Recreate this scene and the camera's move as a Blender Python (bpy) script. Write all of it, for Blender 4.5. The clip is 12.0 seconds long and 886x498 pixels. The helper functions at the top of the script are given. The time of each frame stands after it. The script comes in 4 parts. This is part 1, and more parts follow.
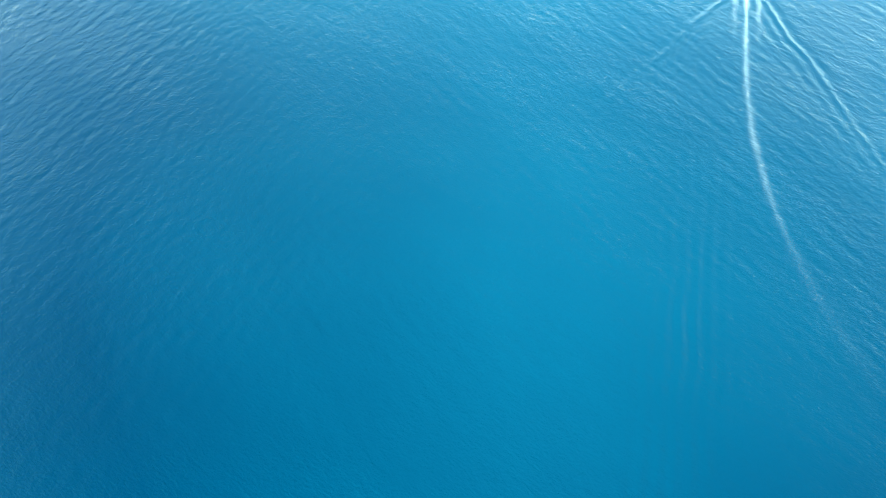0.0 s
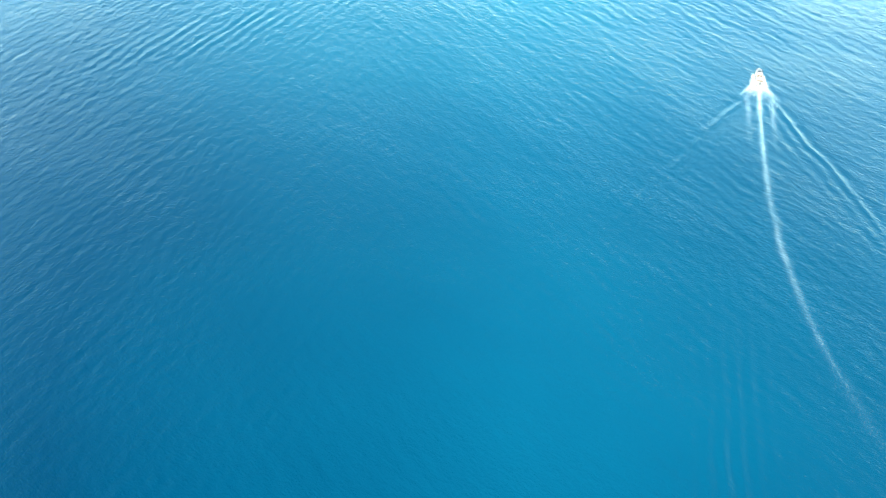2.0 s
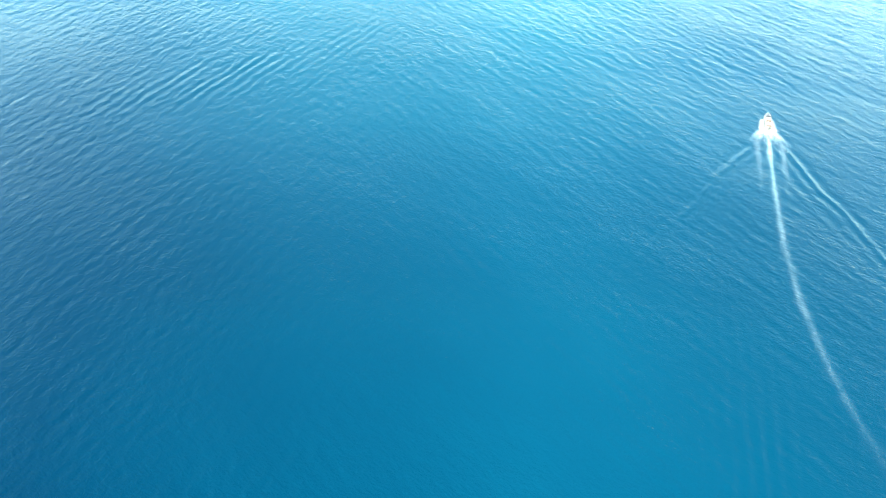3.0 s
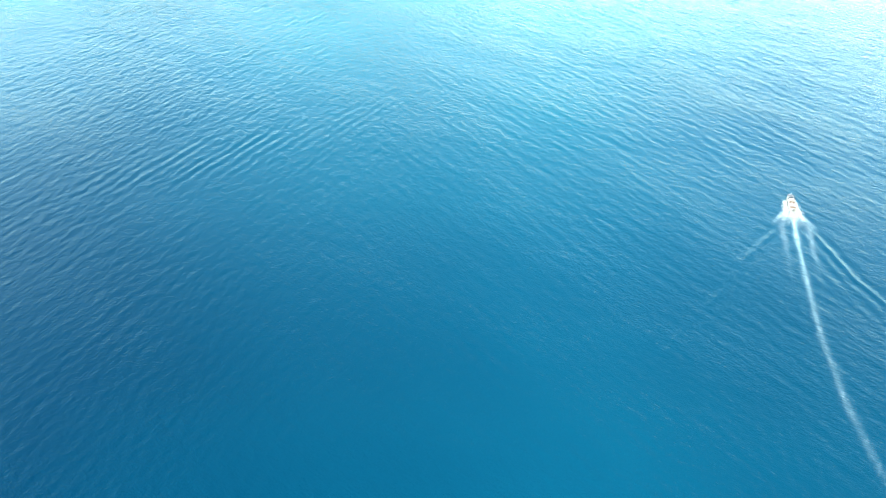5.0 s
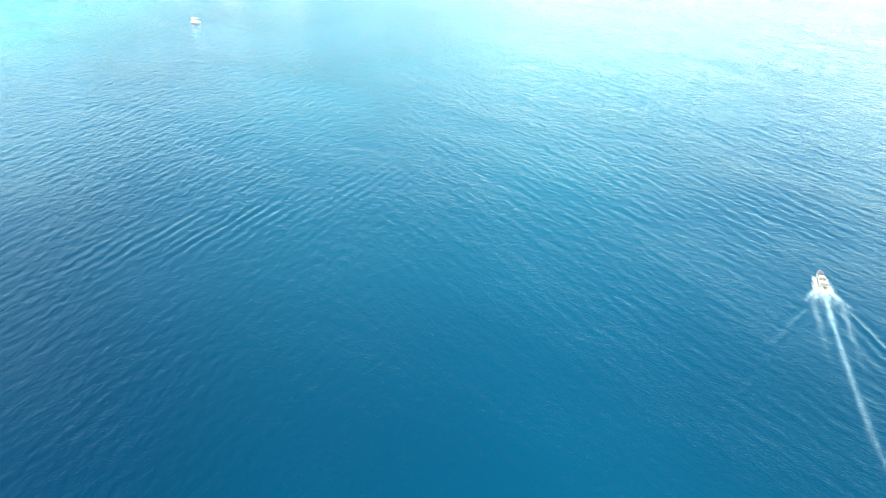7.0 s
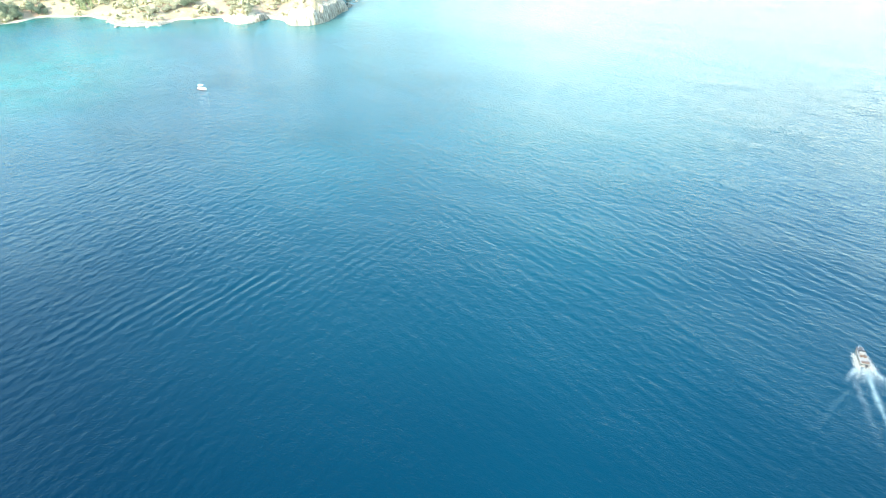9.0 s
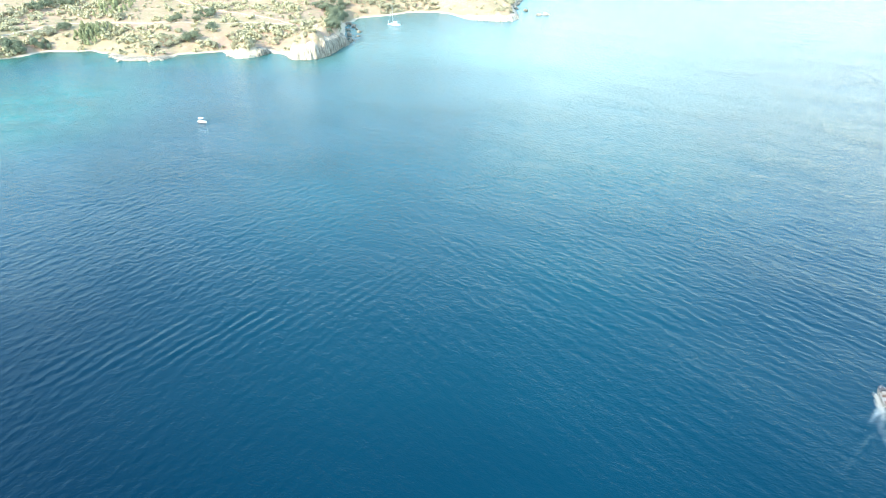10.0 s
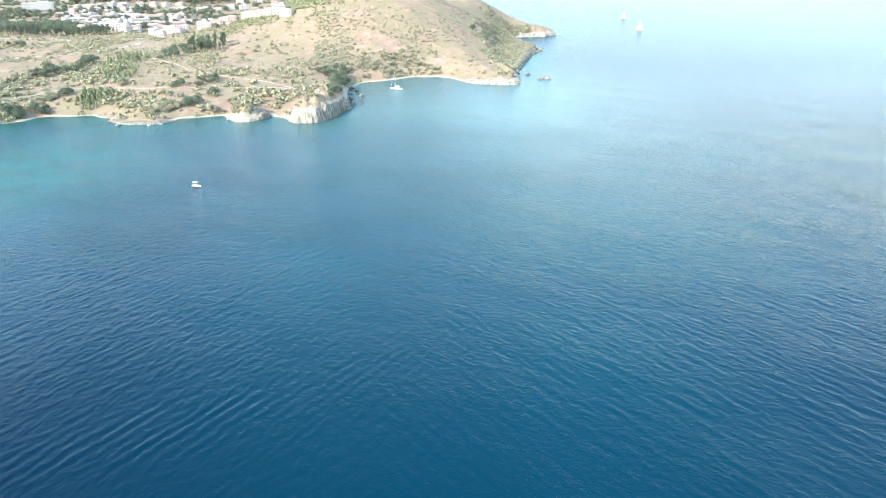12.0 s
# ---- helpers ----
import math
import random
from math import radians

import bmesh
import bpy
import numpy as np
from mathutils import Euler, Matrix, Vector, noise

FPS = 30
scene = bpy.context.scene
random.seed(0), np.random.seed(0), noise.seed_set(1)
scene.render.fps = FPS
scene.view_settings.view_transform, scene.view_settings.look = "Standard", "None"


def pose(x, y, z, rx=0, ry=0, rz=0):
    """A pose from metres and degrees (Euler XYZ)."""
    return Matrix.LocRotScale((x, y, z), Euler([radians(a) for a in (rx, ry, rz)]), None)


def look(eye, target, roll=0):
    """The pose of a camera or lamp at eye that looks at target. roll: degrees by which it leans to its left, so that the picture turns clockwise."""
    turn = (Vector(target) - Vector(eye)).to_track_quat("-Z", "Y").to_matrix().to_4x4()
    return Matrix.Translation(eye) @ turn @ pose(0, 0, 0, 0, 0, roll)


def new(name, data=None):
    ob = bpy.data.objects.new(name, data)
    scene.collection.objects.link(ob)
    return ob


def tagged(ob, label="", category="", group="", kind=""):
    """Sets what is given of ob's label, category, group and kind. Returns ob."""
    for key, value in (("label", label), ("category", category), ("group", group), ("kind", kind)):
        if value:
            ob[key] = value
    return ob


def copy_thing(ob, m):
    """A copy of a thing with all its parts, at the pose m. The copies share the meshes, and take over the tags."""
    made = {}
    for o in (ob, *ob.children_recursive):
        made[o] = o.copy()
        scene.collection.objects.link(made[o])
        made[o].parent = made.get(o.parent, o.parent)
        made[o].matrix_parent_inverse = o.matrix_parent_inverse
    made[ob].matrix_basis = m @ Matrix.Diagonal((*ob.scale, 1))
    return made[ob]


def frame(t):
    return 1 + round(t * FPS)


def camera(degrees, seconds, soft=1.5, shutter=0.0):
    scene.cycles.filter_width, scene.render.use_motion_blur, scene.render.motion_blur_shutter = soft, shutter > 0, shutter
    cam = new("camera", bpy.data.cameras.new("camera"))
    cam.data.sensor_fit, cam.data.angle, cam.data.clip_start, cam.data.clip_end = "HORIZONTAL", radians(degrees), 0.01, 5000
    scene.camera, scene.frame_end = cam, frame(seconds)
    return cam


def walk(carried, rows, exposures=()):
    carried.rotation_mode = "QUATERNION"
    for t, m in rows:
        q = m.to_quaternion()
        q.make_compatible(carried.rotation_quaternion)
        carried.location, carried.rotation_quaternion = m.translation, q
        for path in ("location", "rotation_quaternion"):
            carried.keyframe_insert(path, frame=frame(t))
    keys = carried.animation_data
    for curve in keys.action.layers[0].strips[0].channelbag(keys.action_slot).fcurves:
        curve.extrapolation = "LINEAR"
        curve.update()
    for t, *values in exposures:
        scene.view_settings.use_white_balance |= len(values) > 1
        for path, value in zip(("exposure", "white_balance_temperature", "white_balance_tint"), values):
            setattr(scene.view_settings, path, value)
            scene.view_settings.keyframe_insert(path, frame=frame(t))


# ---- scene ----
# rows: seconds, place in metres, then pitch, yaw and roll in degrees
PATH = [
    (0, 11.96, -22.93, 116.56, -60.100, -0.023, -0.846),
    (0.5, 10.95, -19.67, 115.60, -58.152, -0.184, -0.843),
    (1, 10.06, -16.48, 114.64, -56.305, -0.298, -0.839),
    (1.5, 9.26, -13.36, 113.67, -54.520, -0.371, -0.833),
    (2, 8.55, -10.31, 112.71, -52.822, -0.407, -0.825),
    (2.5, 7.92, -7.33, 111.74, -51.199, -0.412, -0.815),
    (3, 7.37, -4.41, 110.78, -49.638, -0.391, -0.801),
    (3.5, 6.87, -1.56, 109.82, -48.125, -0.348, -0.785),
    (4, 6.44, 1.23, 108.85, -46.651, -0.287, -0.765),
    (4.5, 6.04, 3.96, 107.89, -45.206, -0.212, -0.741),
    (5, 5.69, 6.64, 106.93, -43.782, -0.126, -0.714),
    (5.5, 5.36, 9.25, 105.96, -42.371, -0.032, -0.682),
    (6, 5.06, 11.82, 105.00, -40.967, 0.066, -0.646),
    (6.5, 4.76, 14.33, 104.04, -39.566, 0.167, -0.606),
    (7, 4.47, 16.79, 103.07, -38.163, 0.268, -0.561),
    (7.5, 4.17, 19.20, 102.11, -36.757, 0.368, -0.512),
    (8, 3.86, 21.56, 101.15, -35.345, 0.464, -0.459),
    (8.5, 3.52, 23.87, 100.18, -33.928, 0.556, -0.401),
    (9, 3.15, 26.15, 99.22, -32.558, 0.728, -0.309),
    (9.5, 2.74, 28.38, 98.26, -31.125, 0.747, -0.266),
    (10, 2.33, 30.67, 97.29, -29.666, 0.746, -0.215),
    (10.5, 2.15, 33.63, 96.33, -28.245, 0.779, -0.137),
    (11, 2.25, 37.34, 95.36, -26.768, 0.905, -0.052),
    (11.5, 2.36, 41.22, 94.40, -25.296, 1.010, 0.040),
    (12, 2.38, 45.05, 93.44, -24.243, 1.086, 0.115),
]
cam = camera(70.0, 12.0, 1.0)
EXPOSURES = [(0, 3.5, 6500, -12), (3, 3.3, 6450, -10), (5, 3.08, 6400, -8), (7, 2.8, 6300, -6), (9, 2.36, 6120, -2), (12, 1.56, 5820, 6)]
walk(cam, [(t, pose(x, y, z, 90 + p, 0, a) @ pose(0, 0, 0, 0, 0, -r)) for t, x, y, z, p, a, r in PATH], EXPOSURES)

# ---- light: a late sun over the left shoulder, clear sky ----
SUN_AZIMUTH, SUN_HEIGHT = radians(-138), radians(32)
world = bpy.data.worlds.new("sky")
scene.world = world
world.use_nodes = True
sky = world.node_tree.nodes.new("ShaderNodeTexSky")
sky.sky_type, sky.sun_disc = "NISHITA", False
sky.sun_elevation, sky.sun_rotation = SUN_HEIGHT, SUN_AZIMUTH
sky.air_density, sky.dust_density, sky.ozone_density = 1.25, 0.8, 1.0
background = world.node_tree.nodes["Background"]
background.inputs["Strength"].default_value = 0.115
# summer haze: light scattered many times over, paler towards the horizon
dome = world.node_tree.nodes.new("ShaderNodeTexCoord")
up = world.node_tree.nodes.new("ShaderNodeSeparateXYZ")
world.node_tree.links.new(dome.outputs["Generated"], up.inputs["Vector"])
tints = world.node_tree.nodes.new("ShaderNodeValToRGB")
tints.color_ramp.elements[0].position, tints.color_ramp.elements[0].color = 0.05, (1.95, 2.15, 2.4, 1)
tints.color_ramp.elements[1].position, tints.color_ramp.elements[1].color = 0.42, (1.4, 2.05, 2.65, 1)
crown = tints.color_ramp.elements.new(0.8)
crown.color = (1.0, 1.5, 2.0, 1)
world.node_tree.links.new(up.outputs["Z"], tints.inputs["Fac"])
haze = world.node_tree.nodes.new("ShaderNodeMix")
haze.data_type, haze.blend_type = "RGBA", "ADD"
haze.inputs[0].default_value = 1.0
world.node_tree.links.new(tints.outputs["Color"], haze.inputs[7])
world.node_tree.links.new(sky.outputs["Color"], haze.inputs[6])
world.node_tree.links.new(haze.outputs[2], background.inputs["Color"])
sun_from = Vector((math.sin(SUN_AZIMUTH) * math.cos(SUN_HEIGHT), math.cos(SUN_AZIMUTH) * math.cos(SUN_HEIGHT), math.sin(SUN_HEIGHT)))
sun = new("sun", bpy.data.lights.new("sun", "SUN"))
sun.data.energy, sun.data.angle, sun.data.color = 2.4, radians(0.5), (1.0, 0.88, 0.73)
sun.matrix_world = look(sun_from * 900, (0, 0, 0))


# ---- materials ----
def shader(name):
    m = bpy.data.materials.new(name)
    m.use_nodes = True
    return m, m.node_tree, m.node_tree.nodes["Principled BSDF"]


def add(tree, kind, **inputs):
    n = tree.nodes.new("ShaderNode" + kind)
    for key, value in inputs.items():
        n.inputs[key.replace("_", " ")].default_value = value
    return n


def place_of(tree, turn=0.0, stretch=(1, 1, 1)):
    """World-size coordinates, turned about z and stretched."""
    c = add(tree, "TexCoord")
    m, n = add(tree, "Mapping"), add(tree, "Mapping")
    m.inputs["Rotation"].default_value = (0, 0, turn)
    n.inputs["Scale"].default_value = stretch
    tree.links.new(c.outputs["Object"], m.inputs["Vector"])
    tree.links.new(m.outputs["Vector"], n.inputs["Vector"])
    return n.outputs["Vector"]


def grain(tree, scale, detail=3.0, at=None, rough=0.55):
    n = add(tree, "TexNoise", Scale=scale, Detail=detail, Roughness=rough)
    tree.links.new(at if at is not None else place_of(tree), n.inputs["Vector"])
    return n.outputs["Fac"]


def ramp(tree, value, *stops):
    r = add(tree, "ValToRGB")
    while len(r.color_ramp.elements) < len(stops):
        r.color_ramp.elements.new(0.5)
    for e, (at, colour) in zip(r.color_ramp.elements, stops):
        e.position = at
        e.color = (*colour, 1) if len(colour) == 3 else (colour[0],) * 3 + (1,)
    tree.links.new(value, r.inputs["Fac"])
    return r.outputs["Color"]


def blend(tree, how, value, a, b, kind="MIX"):
    n = tree.nodes.new("ShaderNodeMix")
    n.data_type, n.blend_type = "RGBA", kind
    for socket, v in ((n.inputs[0], value), (n.inputs[6], a), (n.inputs[7], b)):
        if isinstance(v, bpy.types.NodeSocket):
            tree.links.new(v, socket)
        elif isinstance(v, tuple):
            socket.default_value = (*v, 1)
        else:
            socket.default_value = v
    return n.outputs[2]


def maths(tree, how, a, b):
    n = tree.nodes.new("ShaderNodeMath")
    n.operation = how
    for socket, v in zip(n.inputs, (a, b)):
        if isinstance(v, bpy.types.NodeSocket):
            tree.links.new(v, socket)
        else:
            socket.default_value = v
    return n.outputs[0]


def relief(tree, body, value, strength, distance):
    n = add(tree, "Bump", Strength=strength, Distance=distance)
    tree.links.new(value, n.inputs["Height"])
    if body.inputs["Normal"].links:
        tree.links.new(body.inputs["Normal"].links[0].from_socket, n.inputs["Normal"])
    tree.links.new(n.outputs["Normal"], body.inputs["Normal"])


def plain(name, colour, roughness=0.6, scale=3.0, spread=0.18, metal=0.0, bump=0.0, bump_size=0.02, vary=0.0):
    """A surface with stains at two scales; vary: how far pieces differ from each other."""
    m, tree, body = shader(name)
    dark = tuple(v * (1 - spread) for v in colour)
    light = tuple(min(1, v * (1 + spread)) for v in colour)
    broad = ramp(tree, grain(tree, scale * 0.2, 2), (0.35, dark), (0.65, light))
    fine = ramp(tree, grain(tree, scale * 3, 4), (0.3, dark), (0.7, light))
    colour_out = blend(tree, "", 0.45, broad, fine)
    if vary:
        info = add(tree, "ObjectInfo")
        shade = ramp(tree, info.outputs["Random"], (0.0, (1 - vary,)), (1.0, (1 + vary,)))
        colour_out = blend(tree, "", 1.0, colour_out, shade, "MULTIPLY")
    tree.links.new(colour_out, body.inputs["Base Color"])
    body.inputs["Roughness"].default_value, body.inputs["Metallic"].default_value = roughness, metal
    if bump:
        relief(tree, body, grain(tree, scale * 4, 4), bump, bump_size)
    return m


def sea_material():
    m, tree, body = shader("sea_water")
    shoal_and_light, cove_haze, deep_and_dim, foam, churn = (add(tree, "Attribute") for _ in range(5))
    shoal_and_light.attribute_name, cove_haze.attribute_name, deep_and_dim.attribute_name, foam.attribute_name, churn.attribute_name = "shoal_and_light", "cove_haze", "deep_and_dim", "foam", "churn"
    # deep water over weed and sand, turquoise over the shallows; both carry painted brightness
    weed = grain(tree, 0.012, 3, place_of(tree, 0.4, (1, 1.6, 1)))
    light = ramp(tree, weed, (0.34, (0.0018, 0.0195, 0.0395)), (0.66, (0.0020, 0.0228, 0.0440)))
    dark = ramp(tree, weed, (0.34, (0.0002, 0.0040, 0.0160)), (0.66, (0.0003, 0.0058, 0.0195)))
    # darkens with depth and with lens fall-off painted into the colour
    deep = blend(tree, "", deep_and_dim.outputs["Fac"], light, dark)
    bottom = ramp(tree, shoal_and_light.outputs["Fac"], (0.0, (0.0008, 0.020, 0.047)), (0.4, (0.0020, 0.044, 0.066)), (0.75, (0.008, 0.115, 0.100)), (0.92, (0.05, 0.15, 0.115)), (1.0, (0.16, 0.21, 0.17)))
    colour = blend(tree, "", maths(tree, "MINIMUM", maths(tree, "MULTIPLY", shoal_and_light.outputs["Fac"], 2.5), 1.0), deep, bottom)
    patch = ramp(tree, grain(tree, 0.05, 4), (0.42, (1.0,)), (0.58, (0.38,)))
    colour = blend(tree, "", maths(tree, "MULTIPLY", maths(tree, "MAXIMUM", maths(tree, "SUBTRACT", shoal_and_light.outputs["Fac"], 0.4), 0.0), 1.6), colour, blend(tree, "", 1.0, colour, patch, "MULTIPLY"))
    # haze over the cove, painted into the water as a pale tint
    colour = blend(tree, "", cove_haze.outputs["Fac"], colour, (0.125, 0.205, 0.195))
    # foam: milky water below, lace of bubbles on top
    lace = grain(tree, 4.2, 5, None, 0.85)
    milk = ramp(tree, grain(tree, 1.3, 4, None, 0.65), (0.40, (0.3,)), (0.60, (1.0,)))
    colour = blend(tree, "", maths(tree, "MINIMUM", maths(tree, "MULTIPLY", churn.outputs["Fac"], milk), 1.0), colour, (0.20, 0.28, 0.285))
    lace = maths(tree, "ADD", maths(tree, "MULTIPLY", lace, 2.4), -0.7)
    holes = maths(tree, "MULTIPLY", maths(tree, "SUBTRACT", maths(tree, "ADD", lace, maths(tree, "MULTIPLY", foam.outputs["Fac"], 0.45)), 0.72), 5.0)
    cover = maths(tree, "MULTIPLY", maths(tree, "MAXIMUM", maths(tree, "MINIMUM", holes, 1.0), 0.0), maths(tree, "MINIMUM", maths(tree, "MULTIPLY", foam.outputs["Fac"], 5.0), 1.0))
    colour = blend(tree, "", maths(tree, "MULTIPLY", cover, 0.85), colour, (0.36, 0.39, 0.39))
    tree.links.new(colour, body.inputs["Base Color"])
    body.inputs["IOR"].default_value = 1.31
    body.inputs["Specular Tint"].default_value = (0.10, 0.97, 0.98, 1.0)
    c = add(tree, "TexCoord")
    axes = add(tree, "SeparateXYZ")
    tree.links.new(c.outputs["Object"], axes.inputs["Vector"])

    def along(axis, low, high, first, last):
        span = maths(tree, "DIVIDE", maths(tree, "SUBTRACT", axes.outputs[axis], low), high - low)
        return ramp(tree, span, (0.0, (first,)), (1.0, (last,)))

    # ripples too small to see one by one, more of them out in the open bay
    gloss = along("Y", 60, 700, 0.06, 0.24)
    tree.links.new(maths(tree, "MAXIMUM", gloss, maths(tree, "MULTIPLY", cover, 0.7)), body.inputs["Roughness"])
    # two crossing wind chops, the one stronger to the west, with finer ripples riding on them
    east = along("X", -150, 40, 0.35, 1.0)
    west = along("X", -130, 60, 1.0, 0.3)
    open_water = along("Y", 150, 400, 0.25, 1.0)
    gusts = ramp(tree, grain(tree, 0.022, 3, place_of(tree, 0.6, (1, 2, 1))), (0.32, (0.6,)), (0.68, (1.0,)))
    far = along("Y", 90, 330, 0.5, 1.0)
    offing = maths(tree, "MULTIPLY", along("Y", 130, 260, 0.0, 1.0), along("Y", 380, 620, 1.0, 0.2))
    east_far, west_far = maths(tree, "MULTIPLY", east, far), maths(tree, "MULTIPLY", west, far)
    for turn, stretch, share, high in ((0.55, (0.10, 0.2, 1), open_water, 0.28), (0.66, (0.18, 0.42, 1), east_far, 0.22), (0.52, (0.34, 0.8, 1), east_far, 0.16), (0.72, (0.6, 1.5, 1), east, 0.10), (0.58, (1.1, 2.6, 1), east, 0.08),
                                       (-0.95, (0.1, 0.24, 1), west_far, 0.20), (-0.85, (0.28, 0.66, 1), west_far, 0.13), (-1.05, (0.55, 1.35, 1), west, 0.08), (-0.8, (1.1, 2.4, 1), west, 0.065),
                                       (0.15, (0.9, 2.6, 1), gusts, 0.075),
                                       (0.45, (0.3, 0.75, 1), offing, 0.46), (0.62, (0.55, 1.3, 1), offing, 0.34), (-0.85, (0.33, 0.8, 1), maths(tree, "MULTIPLY", west, offing), 0.34)):
        swell = grain(tree, 1.0, 3.0, place_of(tree, turn, stretch), 0.6)
        relief(tree, body, maths(tree, "MULTIPLY", swell, maths(tree, "MULTIPLY", share, gusts)), 1.0, high)
    return m


def land_material():
    m, tree, body = shader("dry_hillside")
    s = add(tree, "Attribute")
    s.attribute_name = "inland"
    steep = add(tree, "Attribute")
    steep.attribute_name = "steep"
    broad = grain(tree, 0.013, 3)
    mid = grain(tree, 0.09, 4, None, 0.65)
    fine = grain(tree, 0.55, 4, None, 0.7)
    straw = ramp(tree, mid, (0.3, (0.307, 0.228, 0.146)), (0.5, (0.420, 0.310, 0.205)), (0.68, (0.509, 0.377, 0.259)))
    rust = ramp(tree, mid, (0.3, (0.331, 0.205, 0.146)), (0.55, (0.438, 0.283, 0.205)), (0.7, (0.520, 0.355, 0.264)))
    colour = blend(tree, "", ramp(tree, broad, (0.28, (0.0,)), (0.42, (1.0,))), straw, rust)
    scrub = ramp(tree, maths(tree, "ADD", maths(tree, "MULTIPLY", fine, 0.6), maths(tree, "MULTIPLY", grain(tree, 0.03, 4, None, 0.65), 0.4)), (0.42, (0.0,)), (0.54, (0.95,)))
    colour = blend(tree, "", scrub, colour, (0.302, 0.251, 0.144))
    bare = ramp(tree, grain(tree, 0.05, 5, None, 0.7), (0.60, (0.0,)), (0.74, (0.7,)))
    colour = blend(tree, "", bare, colour, (0.568, 0.410, 0.291))
    rock = ramp(tree, grain(tree, 0.4, 5, place_of(tree, 0, (1, 1, 0.35))), (0.3, (0.395, 0.315, 0.217)), (0.6, (0.680, 0.571, 0.427)))
    colour = blend(tree, "", steep.outputs["Fac"], colour, rock)
    sand = ramp(tree, fine, (0.3, (0.42, 0.345, 0.245)), (0.7, (0.57, 0.47, 0.35)))
    colour = blend(tree, "", ramp(tree, maths(tree, "MULTIPLY", s.outputs["Fac"], 0.1), (0.22, (1.0,)), (0.4, (0.0,))), colour, sand)
    tree.links.new(colour, body.inputs["Base Color"])
    body.inputs["Roughness"].default_value = 0.95
    body.inputs["Specular IOR Level"].default_value = 0.15
    relief(tree, body, grain(tree, 0.8, 5, None, 0.7), 0.8, 0.5)
    return m


def leaf_material(name, colour):
    m, tree, body = shader(name)
    island = add(tree, "NewGeometry")
    info = add(tree, "ObjectInfo")
    mixed = maths(tree, "ADD", maths(tree, "MULTIPLY", island.outputs["Random Per Island"], 0.65), maths(tree, "MULTIPLY", info.outputs["Random"], 0.35))
    dark = tuple(v * 0.72 for v in colour)
    light = tuple(v * 1.3 for v in colour)
    tree.links.new(ramp(tree, mixed, (0.0, dark), (0.55, colour), (1.0, light)), body.inputs["Base Color"])
    body.inputs["Roughness"].default_value = 0.75
    body.inputs["Specular IOR Level"].default_value = 0.2
    return m


SEA, LAND = sea_material(), land_material()


def rock_material(name, low, mid, high):
    """Weathered rock: upright streaks, cracks and broad stains."""
    m, tree, body = shader(name)
    streaks = ramp(tree, grain(tree, 1.0, 5, place_of(tree, 0, (0.8, 0.8, 0.10)), 0.65), (0.32, low), (0.47, mid), (0.64, high))
    stains = ramp(tree, grain(tree, 0.16, 4), (0.35, (0.72,)), (0.6, (1.0,)))
    info = add(tree, "ObjectInfo")
    own = ramp(tree, info.outputs["Random"], (0.0, (0.85,)), (1.0, (1.1,)))
    colour = blend(tree, "", 1.0, blend(tree, "", 1.0, streaks, stains, "MULTIPLY"), own, "MULTIPLY")
    tree.links.new(colour, body.inputs["Base Color"])
    body.inputs["Roughness"].default_value = 0.92
    body.inputs["Specular IOR Level"].default_value = 0.2
    relief(tree, body, grain(tree, 1.0, 5, place_of(tree, 0, (1.2, 1.2, 0.25)), 0.7), 1.0, 0.6)
    return m


ROCK = rock_material("pale_limestone", (0.24, 0.195, 0.14), (0.47, 0.41, 0.32), (0.64, 0.57, 0.46))
# darker copy of the limestone: shade put into the colour, also brown shore rock
ROCK_DARK = rock_material("weathered_and_shaded_rock", (0.14, 0.12, 0.09), (0.28, 0.245, 0.19), (0.43, 0.38, 0.30))
DIRT = plain("pale_dirt", (0.44, 0.365, 0.275), 0.95, 0.5, 0.15, bump=0.4, bump_size=0.05)
BARK = plain("bark", (0.16, 0.12, 0.08), 0.9, 3, 0.3)
LEAVES = [leaf_material("pine_leaves", (0.165, 0.19, 0.122)), leaf_material("olive_leaves", (0.365, 0.34, 0.222)),
          leaf_material("young_leaves", (0.27, 0.285, 0.15)), leaf_material("scrub_leaves", (0.345, 0.318, 0.192))]
PLASTER = [plain("white_plaster", (0.56, 0.52, 0.475), 0.8, 1.0, 0.07, vary=0.06), plain("cream_plaster", (0.52, 0.43, 0.36), 0.8, 1.0, 0.08, vary=0.06)]
TILES = [plain("terracotta_roof", (0.46, 0.30, 0.23), 0.85, 2, 0.2, vary=0.12), plain("pale_roof", (0.55, 0.49, 0.43), 0.85, 2, 0.12, vary=0.1)]
GLASS = plain("dark_window_glass", (0.05, 0.06, 0.07), 0.08, 1, 0.1)
TIMBER = plain("brown_timber", (0.24, 0.15, 0.09), 0.6, 4, 0.2)
GELCOAT = plain("white_gelcoat", (0.24, 0.23, 0.22), 0.3, 1.2, 0.04)
HULL_WHITE = plain("painted_white_hull", (0.78, 0.77, 0.74), 0.3, 1.2, 0.04)
CUSHION = plain("taupe_vinyl", (0.062, 0.052, 0.052), 0.6, 5, 0.1)
SEAT = plain("tan_vinyl", (0.11, 0.075, 0.062), 0.6, 5, 0.12)
BLACK = plain("black_plastic", (0.03, 0.03, 0.035), 0.4, 4, 0.2)
METAL = plain("brushed_aluminium", (0.62, 0.63, 0.64), 0.3, 6, 0.1, metal=0.9)
CANVAS = plain("white_canvas", (0.78, 0.77, 0.75), 0.8, 3, 0.06)
NAVY = plain("blue_canvas", (0.06, 0.09, 0.16), 0.8, 3, 0.1)
